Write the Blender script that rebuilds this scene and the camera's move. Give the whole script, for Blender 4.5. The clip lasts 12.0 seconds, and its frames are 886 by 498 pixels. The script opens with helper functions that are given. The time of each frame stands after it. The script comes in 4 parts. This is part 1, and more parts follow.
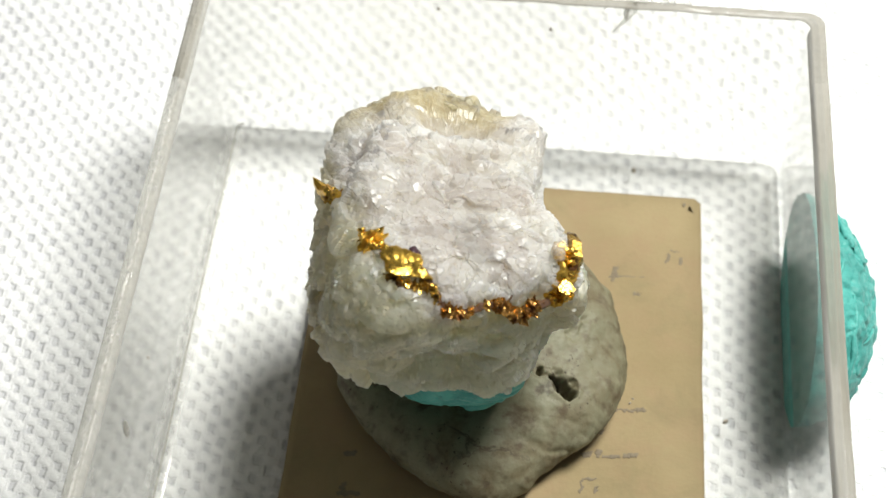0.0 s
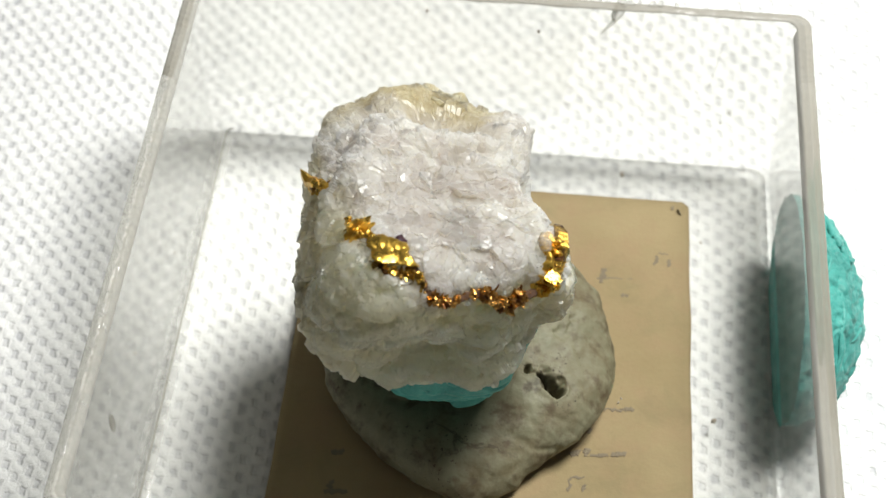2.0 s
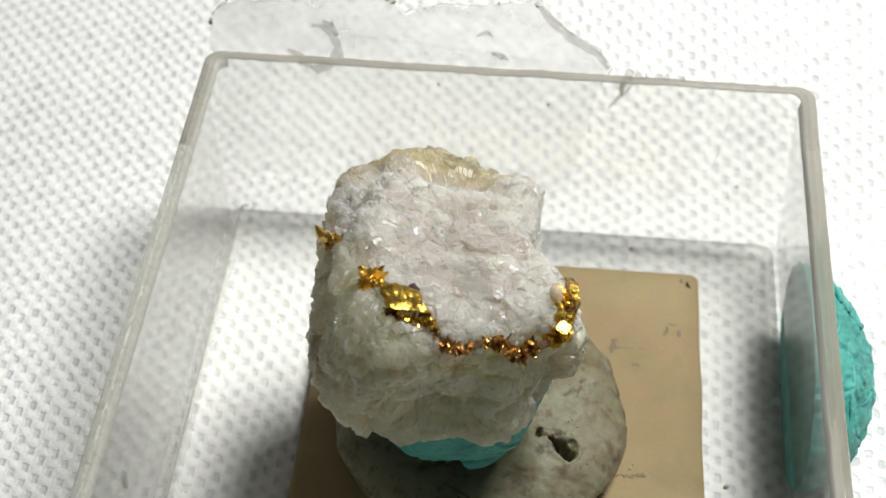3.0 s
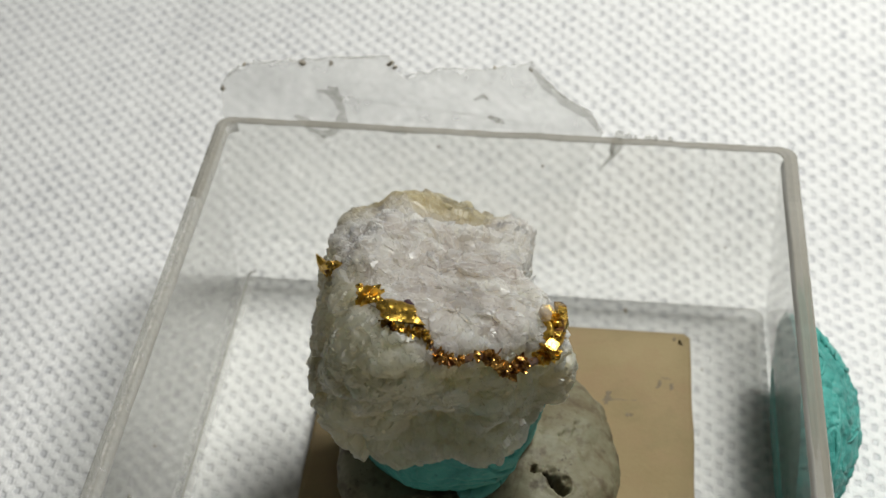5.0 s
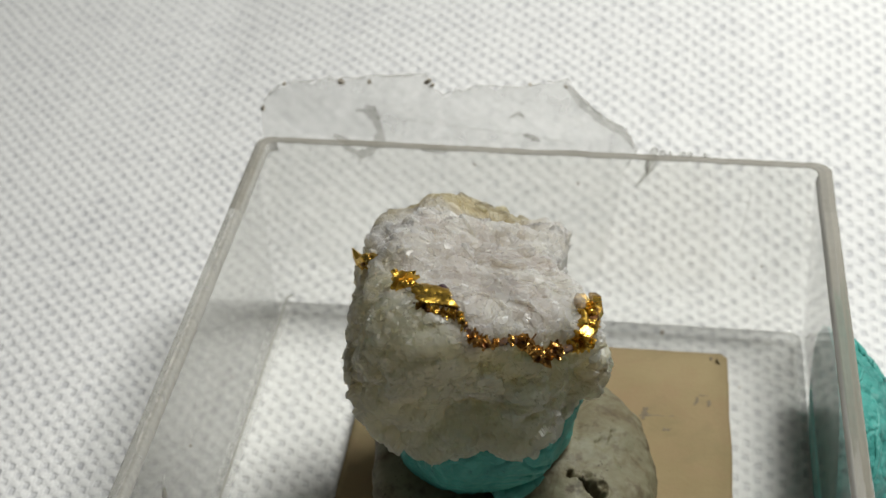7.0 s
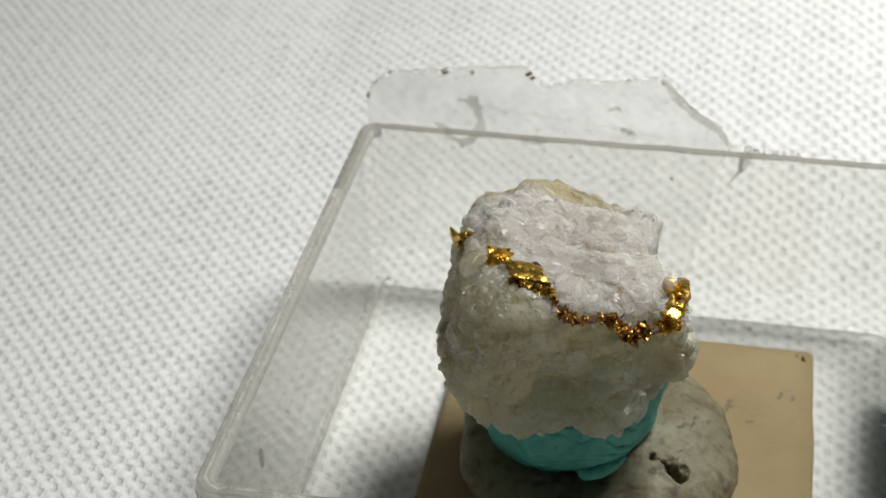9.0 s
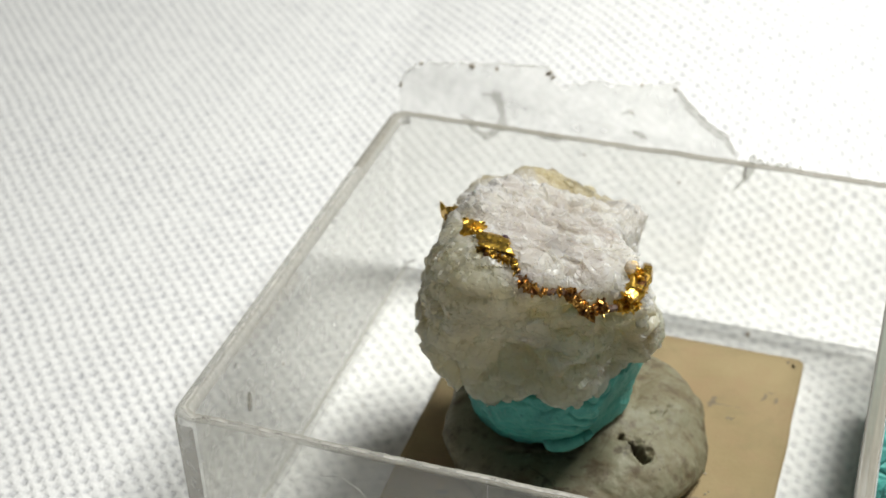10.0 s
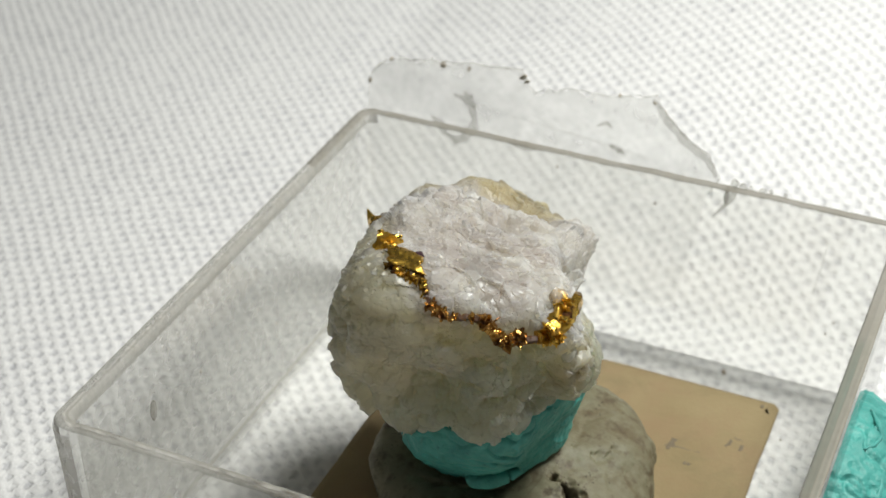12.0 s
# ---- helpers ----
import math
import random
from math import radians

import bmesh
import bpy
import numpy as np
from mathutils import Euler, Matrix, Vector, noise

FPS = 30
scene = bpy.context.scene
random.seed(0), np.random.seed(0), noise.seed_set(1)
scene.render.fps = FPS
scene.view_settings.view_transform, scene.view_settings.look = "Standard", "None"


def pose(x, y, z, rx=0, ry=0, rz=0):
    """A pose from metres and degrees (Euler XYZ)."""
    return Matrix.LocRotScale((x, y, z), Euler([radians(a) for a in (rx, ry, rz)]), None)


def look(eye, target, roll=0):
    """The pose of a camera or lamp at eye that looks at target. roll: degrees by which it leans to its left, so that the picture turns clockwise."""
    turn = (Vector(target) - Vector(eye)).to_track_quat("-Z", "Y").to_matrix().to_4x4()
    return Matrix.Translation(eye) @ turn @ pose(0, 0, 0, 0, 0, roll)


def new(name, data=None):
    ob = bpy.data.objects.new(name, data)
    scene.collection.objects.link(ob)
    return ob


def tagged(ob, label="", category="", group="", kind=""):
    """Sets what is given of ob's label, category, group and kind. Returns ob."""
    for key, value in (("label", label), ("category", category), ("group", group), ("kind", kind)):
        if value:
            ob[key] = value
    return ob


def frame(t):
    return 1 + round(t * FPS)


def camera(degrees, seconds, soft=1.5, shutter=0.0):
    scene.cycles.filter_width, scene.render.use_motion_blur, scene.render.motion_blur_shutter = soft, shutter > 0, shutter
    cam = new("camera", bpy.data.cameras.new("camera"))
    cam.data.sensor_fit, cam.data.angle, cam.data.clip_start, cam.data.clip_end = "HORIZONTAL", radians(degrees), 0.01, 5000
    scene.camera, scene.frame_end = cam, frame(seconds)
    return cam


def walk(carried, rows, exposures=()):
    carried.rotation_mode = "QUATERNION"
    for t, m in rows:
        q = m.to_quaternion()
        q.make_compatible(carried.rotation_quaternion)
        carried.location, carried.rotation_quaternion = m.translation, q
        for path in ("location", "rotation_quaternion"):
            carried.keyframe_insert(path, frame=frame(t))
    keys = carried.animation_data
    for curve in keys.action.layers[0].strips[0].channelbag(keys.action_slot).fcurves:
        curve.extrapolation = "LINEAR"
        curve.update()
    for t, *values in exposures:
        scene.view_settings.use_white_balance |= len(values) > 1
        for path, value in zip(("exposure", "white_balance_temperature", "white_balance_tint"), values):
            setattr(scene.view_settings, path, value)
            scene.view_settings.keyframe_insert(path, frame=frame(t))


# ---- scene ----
CM = 0.01

# ---- camera ----
cam = camera(32.76, 12.0)
PATH = [
    (0, (0.02472, -0.03570, 0.09477), (0.01969, 0.02304, 0.01400), 0.38),
    (0.5, (0.02442, -0.03573, 0.09439), (0.01966, 0.02321, 0.01374), 0.69),
    (1, (0.02492, -0.03645, 0.09423), (0.01996, 0.02295, 0.01395), 0.54),
    (1.5, (0.02528, -0.03700, 0.09407), (0.02037, 0.02294, 0.01417), 0.64),
    (2, (0.02542, -0.03805, 0.09312), (0.02053, 0.02284, 0.01395), 0.68),
    (2.5, (0.02571, -0.03992, 0.09162), (0.01996, 0.02460, 0.01543), 0.13),
    (3, (0.02559, -0.04258, 0.09079), (0.01951, 0.02511, 0.01743), 0.25),
    (5, (0.02796, -0.05209, 0.08731), (0.01994, 0.02349, 0.02231), -0.42),
    (5.5, (0.02718, -0.05585, 0.08458), (0.01816, 0.02245, 0.02304), -0.41),
    (6, (0.02800, -0.05735, 0.08251), (0.01811, 0.02296, 0.02375), -0.72),
    (6.5, (0.02910, -0.05743, 0.08149), (0.01845, 0.02274, 0.02268), -1.33),
    (8.5, (0.02786, -0.05977, 0.08178), (0.01311, 0.01972, 0.02292), -1.34),
    (9, (0.02946, -0.06190, 0.08173), (0.01206, 0.01775, 0.02383), -1.75),
    (9.5, (0.03463, -0.06572, 0.08201), (0.01424, 0.01372, 0.02479), -1.50),
    (10, (0.04201, -0.06744, 0.08194), (0.01536, 0.01119, 0.02620), -0.80),
    (10.5, (0.04880, -0.06639, 0.08178), (0.01617, 0.01054, 0.02686), -0.43),
    (11, (0.05229, -0.06206, 0.07953), (0.01883, 0.01358, 0.02332), -0.44),
    (11.5, (0.05047, -0.05912, 0.07793), (0.01677, 0.01545, 0.02045), -0.19),
    (12, (0.05092, -0.05546, 0.07828), (0.01766, 0.02034, 0.02217), 0.12),
]
EXPOSURES = [(0.0, 0.56), (1.5, 0.45), (2.5, 0.38), (3.0, 0.22), (5.0, -0.22), (5.5, -0.08), (6.0, -0.12), (6.5, -0.24), (8.5, -0.05), (9.0, -0.09), (9.5, 0.18), (10.0, 0.32), (10.5, 0.1), (11.0, 0.08), (11.5, 0.37), (12.0, 0.06)]
walk(cam, [(t, look(eye, target, roll)) for t, eye, target, roll in PATH], EXPOSURES)
cam.data.dof.use_dof, cam.data.dof.focus_distance, cam.data.dof.aperture_fstop = True, 0.096, 75.0

# ---- light ----
world = bpy.data.worlds.new("room_light")
scene.world = world
world.use_nodes = True
world.node_tree.nodes["Background"].inputs["Color"].default_value = (0.99, 1.0, 0.96, 1)
world.node_tree.nodes["Background"].inputs["Strength"].default_value = 0.042
lamp_data = bpy.data.lights.new("desk_lamp_light", "AREA")
lamp_data.shape, lamp_data.size, lamp_data.energy = "DISK", 0.068, 0.47
lamp_data.color = (0.99, 1.0, 0.955)
lamp = new("desk_lamp_light", lamp_data)
lamp.matrix_world = look((0.087, 0.075, 0.18), (0.022, 0.022, 0.0))


# ---- materials ----
class Nodes:
    """A short way to write node materials."""

    def __init__(self, name):
        self.mat = bpy.data.materials.new(name)
        self.mat.use_nodes = True
        self.tree = self.mat.node_tree
        self.bsdf = self.tree.nodes["Principled BSDF"]
        self.out = self.tree.nodes["Material Output"]

    def add(self, kind, **values):
        node = self.tree.nodes.new(kind)
        for key, value in values.items():
            setattr(node, key, value)
        return node

    def link(self, a, b):
        self.tree.links.new(a, b)

    def put(self, socket, value):
        if isinstance(value, bpy.types.NodeSocket):
            self.link(value, socket)
        elif isinstance(value, tuple) and len(value) == 3 and socket.type == "RGBA":
            socket.default_value = (*value, 1)
        else:
            socket.default_value = value

    def math(self, op, a, b=0.0, clamp=False):
        node = self.add("ShaderNodeMath", operation=op, use_clamp=clamp)
        self.put(node.inputs[0], a)
        self.put(node.inputs[1], b)
        return node.outputs[0]

    def coords(self):
        return self.add("ShaderNodeTexCoord").outputs["Object"]

    def noise(self, scale, detail=4, rough=0.55, distort=0.0, vector=None):
        node = self.add("ShaderNodeTexNoise")
        node.inputs["Scale"].default_value = scale
        node.inputs["Detail"].default_value = detail
        node.inputs["Roughness"].default_value = rough
        node.inputs["Distortion"].default_value = distort
        self.link(vector or self.coords(), node.inputs["Vector"])
        return node.outputs["Fac"]

    def ramp(self, fac, *stops):
        node = self.add("ShaderNodeValToRGB")
        ramp = node.color_ramp
        while len(ramp.elements) < len(stops):
            ramp.elements.new(0.5)
        for e, (at, colour) in zip(ramp.elements, stops):
            e.position = at
            e.color = (*colour, 1) if isinstance(colour, tuple) else (colour, colour, colour, 1)
        self.put(node.inputs[0], fac)
        return node.outputs[0]

    def mix(self, fac, a, b):
        node = self.add("ShaderNodeMix", data_type="RGBA")
        self.put(node.inputs[0], fac)
        self.put(node.inputs[6], a)
        self.put(node.inputs[7], b)
        return node.outputs[2]

    def bump(self, height, depth, strength=1.0, normal=None):
        node = self.add("ShaderNodeBump")
        node.inputs["Strength"].default_value = strength
        node.inputs["Distance"].default_value = depth
        self.link(height, node.inputs["Height"])
        if normal:
            self.link(normal, node.inputs["Normal"])
        return node.outputs[0]

    def set(self, **values):
        for key, value in values.items():
            self.put(self.bsdf.inputs[key.replace("_", " ")], value)
        return self


def cloth_material():
    """White plain-weave cotton, threads 0.92 and 0.77 mm apart, pulled a little askew."""
    n = Nodes("woven_cotton")
    turn = n.add("ShaderNodeMapping")
    n.link(n.coords(), turn.inputs["Vector"])
    wob = n.add("ShaderNodeTexNoise")
    wob.inputs["Scale"].default_value = 640
    wob.inputs["Detail"].default_value = 3
    n.link(turn.outputs[0], wob.inputs["Vector"])
    shift = n.add("ShaderNodeVectorMath", operation="MULTIPLY_ADD")
    n.link(wob.outputs["Color"], shift.inputs[0])
    shift.inputs[1].default_value = (0.0004, 0.0004, 0)
    rag = n.add("ShaderNodeTexNoise")
    rag.inputs["Scale"].default_value = 2600
    rag.inputs["Detail"].default_value = 2
    n.link(turn.outputs[0], rag.inputs["Vector"])
    wander = n.add("ShaderNodeTexNoise")
    wander.inputs["Scale"].default_value = 110
    n.link(turn.outputs[0], wander.inputs["Vector"])
    drift = n.add("ShaderNodeVectorMath", operation="MULTIPLY_ADD")
    n.link(wander.outputs["Color"], drift.inputs[0])
    drift.inputs[1].default_value = (0.0010, 0.0010, 0)
    n.link(turn.outputs[0], drift.inputs[2])
    frayed = n.add("ShaderNodeVectorMath", operation="MULTIPLY_ADD")
    n.link(rag.outputs["Color"], frayed.inputs[0])
    frayed.inputs[1].default_value = (0.0004, 0.0004, 0)
    n.link(drift.outputs[0], frayed.inputs[2])
    n.link(frayed.outputs[0], shift.inputs[2])
    split = n.add("ShaderNodeSeparateXYZ")
    n.link(shift.outputs[0], split.inputs[0])
    u = n.math("DIVIDE", n.math("SUBTRACT", split.outputs[0], n.math("MULTIPLY", split.outputs[1], 0.027)), 0.00092)
    v = n.math("DIVIDE", n.math("ADD", split.outputs[1], n.math("MULTIPLY", split.outputs[0], 0.14)), 0.00077)
    pu, pv = n.math("MULTIPLY", u, math.pi), n.math("MULTIPLY", v, math.pi)
    su, sv = n.math("SINE", pu), n.math("SINE", pv)
    dip = n.math("MULTIPLY", su, sv)
    yarn = [n.add("ShaderNodeTexWhiteNoise", noise_dimensions="1D") for _ in range(2)]
    n.link(n.math("FLOOR", u), yarn[0].inputs["W"])
    n.link(n.math("FLOOR", n.math("ADD", v, 0.5)), yarn[1].inputs["W"])
    cell = n.add("ShaderNodeCombineXYZ")
    n.link(n.math("FLOOR", u), cell.inputs[0])
    n.link(n.math("FLOOR", v), cell.inputs[1])
    chance = n.add("ShaderNodeTexWhiteNoise", noise_dimensions="2D")
    n.link(cell.outputs[0], chance.inputs["Vector"])

    def past(value, low, high):
        node = n.add("ShaderNodeMapRange", interpolation_type="SMOOTHSTEP")
        n.link(value, node.inputs["Value"])
        node.inputs["From Min"].default_value, node.inputs["From Max"].default_value = low, high
        return node.outputs[0]

    # the gaps between the threads: oblong, in every second cell, no two of one depth
    gap = n.math("MULTIPLY", past(n.math("ABSOLUTE", su), 0.42, 0.95), past(n.math("MULTIPLY", sv, n.math("SIGN", su)), -0.12, 0.42))
    share = n.math("MULTIPLY_ADD", chance.outputs["Value"], 0.5)
    share.node.inputs[2].default_value = 0.6
    gap = n.math("MULTIPLY", gap, share)
    knuckle = n.math("MULTIPLY", n.math("MAXIMUM", n.math("MULTIPLY", dip, -1.0), 0.0), 0.6)
    height = n.math("ADD", n.math("SUBTRACT", 1.0, gap), knuckle)
    fuzz = n.noise(4500, 4, 0.65)
    slub = n.noise(700, 3, 0.5)
    h = n.math("ADD", height, n.math("MULTIPLY", fuzz, 0.4))
    normal = n.bump(h, 0.00022, 0.6)
    # shade between the threads painted in: gaps darker and bluish, knuckles lighter
    tone = n.math("MULTIPLY_ADD", height, 0.19)
    tone.node.inputs[2].default_value = 0.785
    tone = n.math("ADD", tone, n.math("MULTIPLY", n.math("SUBTRACT", slub, 0.5), 0.3))
    tone = n.math("ADD", tone, n.math("MULTIPLY", n.math("SUBTRACT", n.noise(1500, 2, 0.6), 0.5), 0.34))
    for y in yarn:
        tone = n.math("ADD", tone, n.math("MULTIPLY", n.math("SUBTRACT", y.outputs["Value"], 0.5), 0.07))
    col = n.mix(n.math("MULTIPLY", tone, 1.0, True), (0.0, 0.01, 0.09), (0.84, 0.835, 0.825))
    n.set(Base_Color=col, Roughness=0.85, Normal=normal, Sheen_Weight=0.15)
    return n.mat


def acrylic_material(name, haze_low, haze_high, rough_low, rough_high, straight, tint=(0.70, 0.685, 0.64), clean=0.985, drawn=False):
    """Aged clear polystyrene. straight: the share of light that flat walls pass straight on."""
    n = Nodes(name)
    along = None
    if drawn:
        pull = n.add("ShaderNodeMapping")
        n.link(n.coords(), pull.inputs["Vector"])
        pull.inputs["Scale"].default_value = (2.0, 0.12, 2.0)
        along = pull.outputs[0]
    grime = n.noise(900, 5, 0.6, vector=along)
    n.set(Base_Color=(0.97, 0.965, 0.95), IOR=1.49, Transmission_Weight=1.0)
    n.set(Roughness=n.ramp(grime, (0.35, rough_low), (0.8, rough_high)))
    if rough_low:
        n.set(Normal=n.bump(n.noise(2600, 3, 0.7), 0.00004, 0.4))
    haze = n.add("ShaderNodeBsdfDiffuse")
    haze.inputs["Color"].default_value = (*tint, 1)
    both = n.add("ShaderNodeMixShader")
    n.link(n.ramp(grime, (0.3, haze_low), (0.75, haze_high)), both.inputs[0])
    n.link(n.bsdf.outputs[0], both.inputs[1])
    n.link(haze.outputs[0], both.inputs[2])
    clear = n.add("ShaderNodeBsdfTransparent")
    clear.inputs[0].default_value = (clean, clean, clean * 0.99, 1)
    wall = n.add("ShaderNodeMixShader")
    wall.inputs[0].default_value = straight
    n.link(both.outputs[0], wall.inputs[1])
    n.link(clear.outputs[0], wall.inputs[2])
    n.link(wall.outputs[0], n.out.inputs["Surface"])
    return n.mat


def wall_material(name, low, high, tint=(0.80, 0.79, 0.75)):
    """The flat plastic walls: straight transmission with a light haze, and the gloss of both faces."""
    n = Nodes(name)
    grime = n.noise(700, 5, 0.6)
    clear = n.add("ShaderNodeBsdfTransparent")
    clear.inputs[0].default_value = (0.985, 0.985, 0.975, 1)
    haze = n.add("ShaderNodeBsdfDiffuse")
    haze.inputs["Color"].default_value = (*tint, 1)
    milk = n.add("ShaderNodeBsdfTranslucent")
    milk.inputs["Color"].default_value = (*tint, 1)
    gloss = n.add("ShaderNodeBsdfGlossy")
    gloss.inputs["Roughness"].default_value = 0.03
    angle = n.add("ShaderNodeLayerWeight")
    angle.inputs["Blend"].default_value = 0.5
    shine = n.math("MULTIPLY_ADD", n.math("POWER", angle.outputs["Facing"], 5.0), 0.96)
    shine.node.inputs[2].default_value = 0.04
    scatter, body, whole = (n.add("ShaderNodeMixShader") for _ in range(3))
    n.link(haze.outputs[0], scatter.inputs[1])
    n.link(milk.outputs[0], scatter.inputs[2])
    n.link(n.ramp(grime, (0.3, low), (0.75, high)), body.inputs[0])
    n.link(clear.outputs[0], body.inputs[1])
    n.link(scatter.outputs[0], body.inputs[2])
    n.link(shine, whole.inputs[0])
    n.link(body.outputs[0], whole.inputs[1])
    n.link(gloss.outputs[0], whole.inputs[2])
    n.link(whole.outputs[0], n.out.inputs["Surface"])
    return n.mat


def tape_material():
    """Clear adhesive film, crazed and dusty: it blurs what lies behind it."""
    n = Nodes("clear_tape")
    n.set(Base_Color=(0.98, 0.98, 0.97), Roughness=0.14, IOR=1.1, Transmission_Weight=1.0)
    n.set(Normal=n.bump(n.noise(600, 3), 0.0003, 0.5))
    clear = n.add("ShaderNodeBsdfTransparent")
    dust = n.add("ShaderNodeBsdfDiffuse")
    dust.inputs[0].default_value = (0.93, 0.925, 0.91, 1)
    lit = n.add("ShaderNodeBsdfTranslucent")
    lit.inputs[0].default_value = (0.93, 0.925, 0.91, 1)
    film = n.add("ShaderNodeMixShader")
    film.inputs[0].default_value = 0.65
    n.link(dust.outputs[0], film.inputs[1])
    n.link(lit.outputs[0], film.inputs[2])
    one, two = n.add("ShaderNodeMixShader"), n.add("ShaderNodeMixShader")
    n.link(n.ramp(n.noise(500, 5, 0.6), (0.35, 0.22), (0.72, 0.50)), one.inputs[0])
    n.link(n.bsdf.outputs[0], one.inputs[1])
    n.link(film.outputs[0], one.inputs[2])
    # where it is stuck to the wall the film is wetted clear
    high = n.add("ShaderNodeSeparateXYZ")
    n.link(n.coords(), high.inputs[0])
    n.link(n.ramp(n.math("MULTIPLY", high.outputs[2], 50.0), (0.79, 0.84), (0.86, 0.42)), two.inputs[0])
    n.link(one.outputs[0], two.inputs[1])
    n.link(clear.outputs[0], two.inputs[2])
    n.link(two.outputs[0], n.out.inputs["Surface"])
    return n.mat


def quartz_material():
    """Milky vein quartz: grains of white and of clear grey, honey-grey below, an ochre crust along the far crest."""
    n = Nodes("milky_quartz")
    at = n.coords()
    split = n.add("ShaderNodeSeparateXYZ")
    n.link(at, split.inputs[0])
    patch = n.noise(260, 5, 0.6, 0.4)
    grain = n.noise(1500, 4, 0.65)
    warp = n.add("ShaderNodeTexNoise")
    warp.inputs["Scale"].default_value = 700
    n.link(at, warp.inputs["Vector"])
    bent = n.add("ShaderNodeVectorMath", operation="MULTIPLY_ADD")
    n.link(warp.outputs["Color"], bent.inputs[0])
    bent.inputs[1].default_value = (0.0012, 0.0012, 0.0006)
    n.link(at, bent.inputs[2])
    cells = n.add("ShaderNodeTexVoronoi", feature="F1")
    cells.inputs["Scale"].default_value = 850
    n.link(bent.outputs[0], cells.inputs["Vector"])
    tone = n.add("ShaderNodeSeparateColor")
    n.link(cells.outputs["Color"], tone.inputs[0])
    col = n.mix(n.ramp(tone.outputs[0], (0.25, 0.0), (0.85, 1.0)), (0.575, 0.55, 0.50), (0.44, 0.40, 0.355))
    low = n.mix(n.ramp(tone.outputs[0], (0.2, 0.0), (0.8, 1.0)), (0.73, 0.665, 0.46), (0.65, 0.58, 0.38))
    low = n.mix(n.ramp(n.noise(330, 3, 0.6), (0.54, 0.0), (0.68, 0.7)), low, (0.60, 0.56, 0.45))
    # the grains under the vein are clearer and olive-grey
    tilt = n.add("ShaderNodeVectorMath", operation="DOT_PRODUCT")
    n.link(at, tilt.inputs[0])
    tilt.inputs[1].default_value = (0.15, 0.35, 0.92)
    side = n.add("ShaderNodeVectorMath", operation="DOT_PRODUCT")
    n.link(at, side.inputs[0])
    side.inputs[1].default_value = (0.70, 0.55, 0.46)
    under = n.math("MAXIMUM", n.math("SUBTRACT", 0.0290, tilt.outputs["Value"]), n.math("SUBTRACT", 0.0314, side.outputs["Value"]))
    foot = n.math("ADD", n.math("MULTIPLY", under, 800.0), n.math("MULTIPLY", n.math("SUBTRACT", patch, 0.5), 2.5))
    # greyer and darker in a patch under the gold leaf
    from_leaf = n.add("ShaderNodeVectorMath", operation="DISTANCE")
    n.link(at, from_leaf.inputs[0])
    from_leaf.inputs[1].default_value = (0.0172, 0.0112, 0.0228)
    grey_patch = n.math("ADD", n.math("MULTIPLY", n.math("SUBTRACT", 0.0040, from_leaf.outputs["Value"]), 500.0), n.math("MULTIPLY", n.math("SUBTRACT", patch, 0.5), 2.5), True)
    low = n.mix(n.math("MULTIPLY", grey_patch, 0.5), low, (0.30, 0.28, 0.215))
    rosy = n.ramp(n.noise(210, 3, 0.5), (0.42, 0.0), (0.58, 0.85))
    col = n.mix(rosy, col, n.mix(0.6, col, (0.33, 0.275, 0.245)))
    rims = n.add("ShaderNodeTexVoronoi", feature="DISTANCE_TO_EDGE")
    rims.inputs["Scale"].default_value = 850
    n.link(bent.outputs[0], rims.inputs["Vector"])
    # a pinkish grey translucent patch in the middle of the break
    heart = n.add("ShaderNodeVectorMath", operation="DISTANCE")
    n.link(at, heart.inputs[0])
    heart.inputs[1].default_value = (0.0218, 0.0160, 0.0247)
    blush = n.math("ADD", n.math("MULTIPLY", n.math("SUBTRACT", 0.0034, heart.outputs["Value"]), 450.0), n.math("MULTIPLY", n.math("SUBTRACT", patch, 0.5), 4.0), True)
    col = n.mix(n.math("MULTIPLY", blush, 0.6), col, (0.40, 0.345, 0.31))
    frost = n.math("MULTIPLY", n.ramp(rims.outputs["Distance"], (0.0, 1.0), (0.09, 0.0)), n.ramp(patch, (0.4, 0.0), (0.6, 0.45)))
    col = n.mix(frost, col, (0.66, 0.64, 0.62))
    low = n.mix(n.math("MULTIPLY", frost, 0.6), low, (0.60, 0.55, 0.43))
    col = n.mix(n.ramp(grain, (0.52, 0.0), (0.80, 0.4)), col, (0.70, 0.685, 0.67))
    lower = n.math("ADD", foot, 0.5, True)
    col = n.mix(lower, col, low)
    # ochre crust along the far crest and on the knob under the bright gold
    crest = n.math("ADD", n.math("MULTIPLY", n.math("SUBTRACT", split.outputs[1], 0.0257), 420.0), n.math("MULTIPLY", n.math("SUBTRACT", patch, 0.5), 3.0))
    # the block beside the crest is clean
    crest = n.math("SUBTRACT", crest, n.math("MULTIPLY", n.math("MAXIMUM", n.math("SUBTRACT", split.outputs[0], 0.0222), 0.0), 600.0))
    knob = n.add("ShaderNodeVectorMath", operation="DISTANCE")
    n.link(at, knob.inputs[0])
    knob.inputs[1].default_value = (0.0287, 0.0176, 0.0175)
    spot = n.math("ADD", n.math("MULTIPLY", n.math("SUBTRACT", 0.0030, knob.outputs["Value"]), 700.0), n.math("MULTIPLY", n.math("SUBTRACT", patch, 0.5), 2.0))
    crust = n.math("MAXIMUM", n.math("MULTIPLY", crest, 0.85, True), n.math("MULTIPLY", spot, 0.75, True))
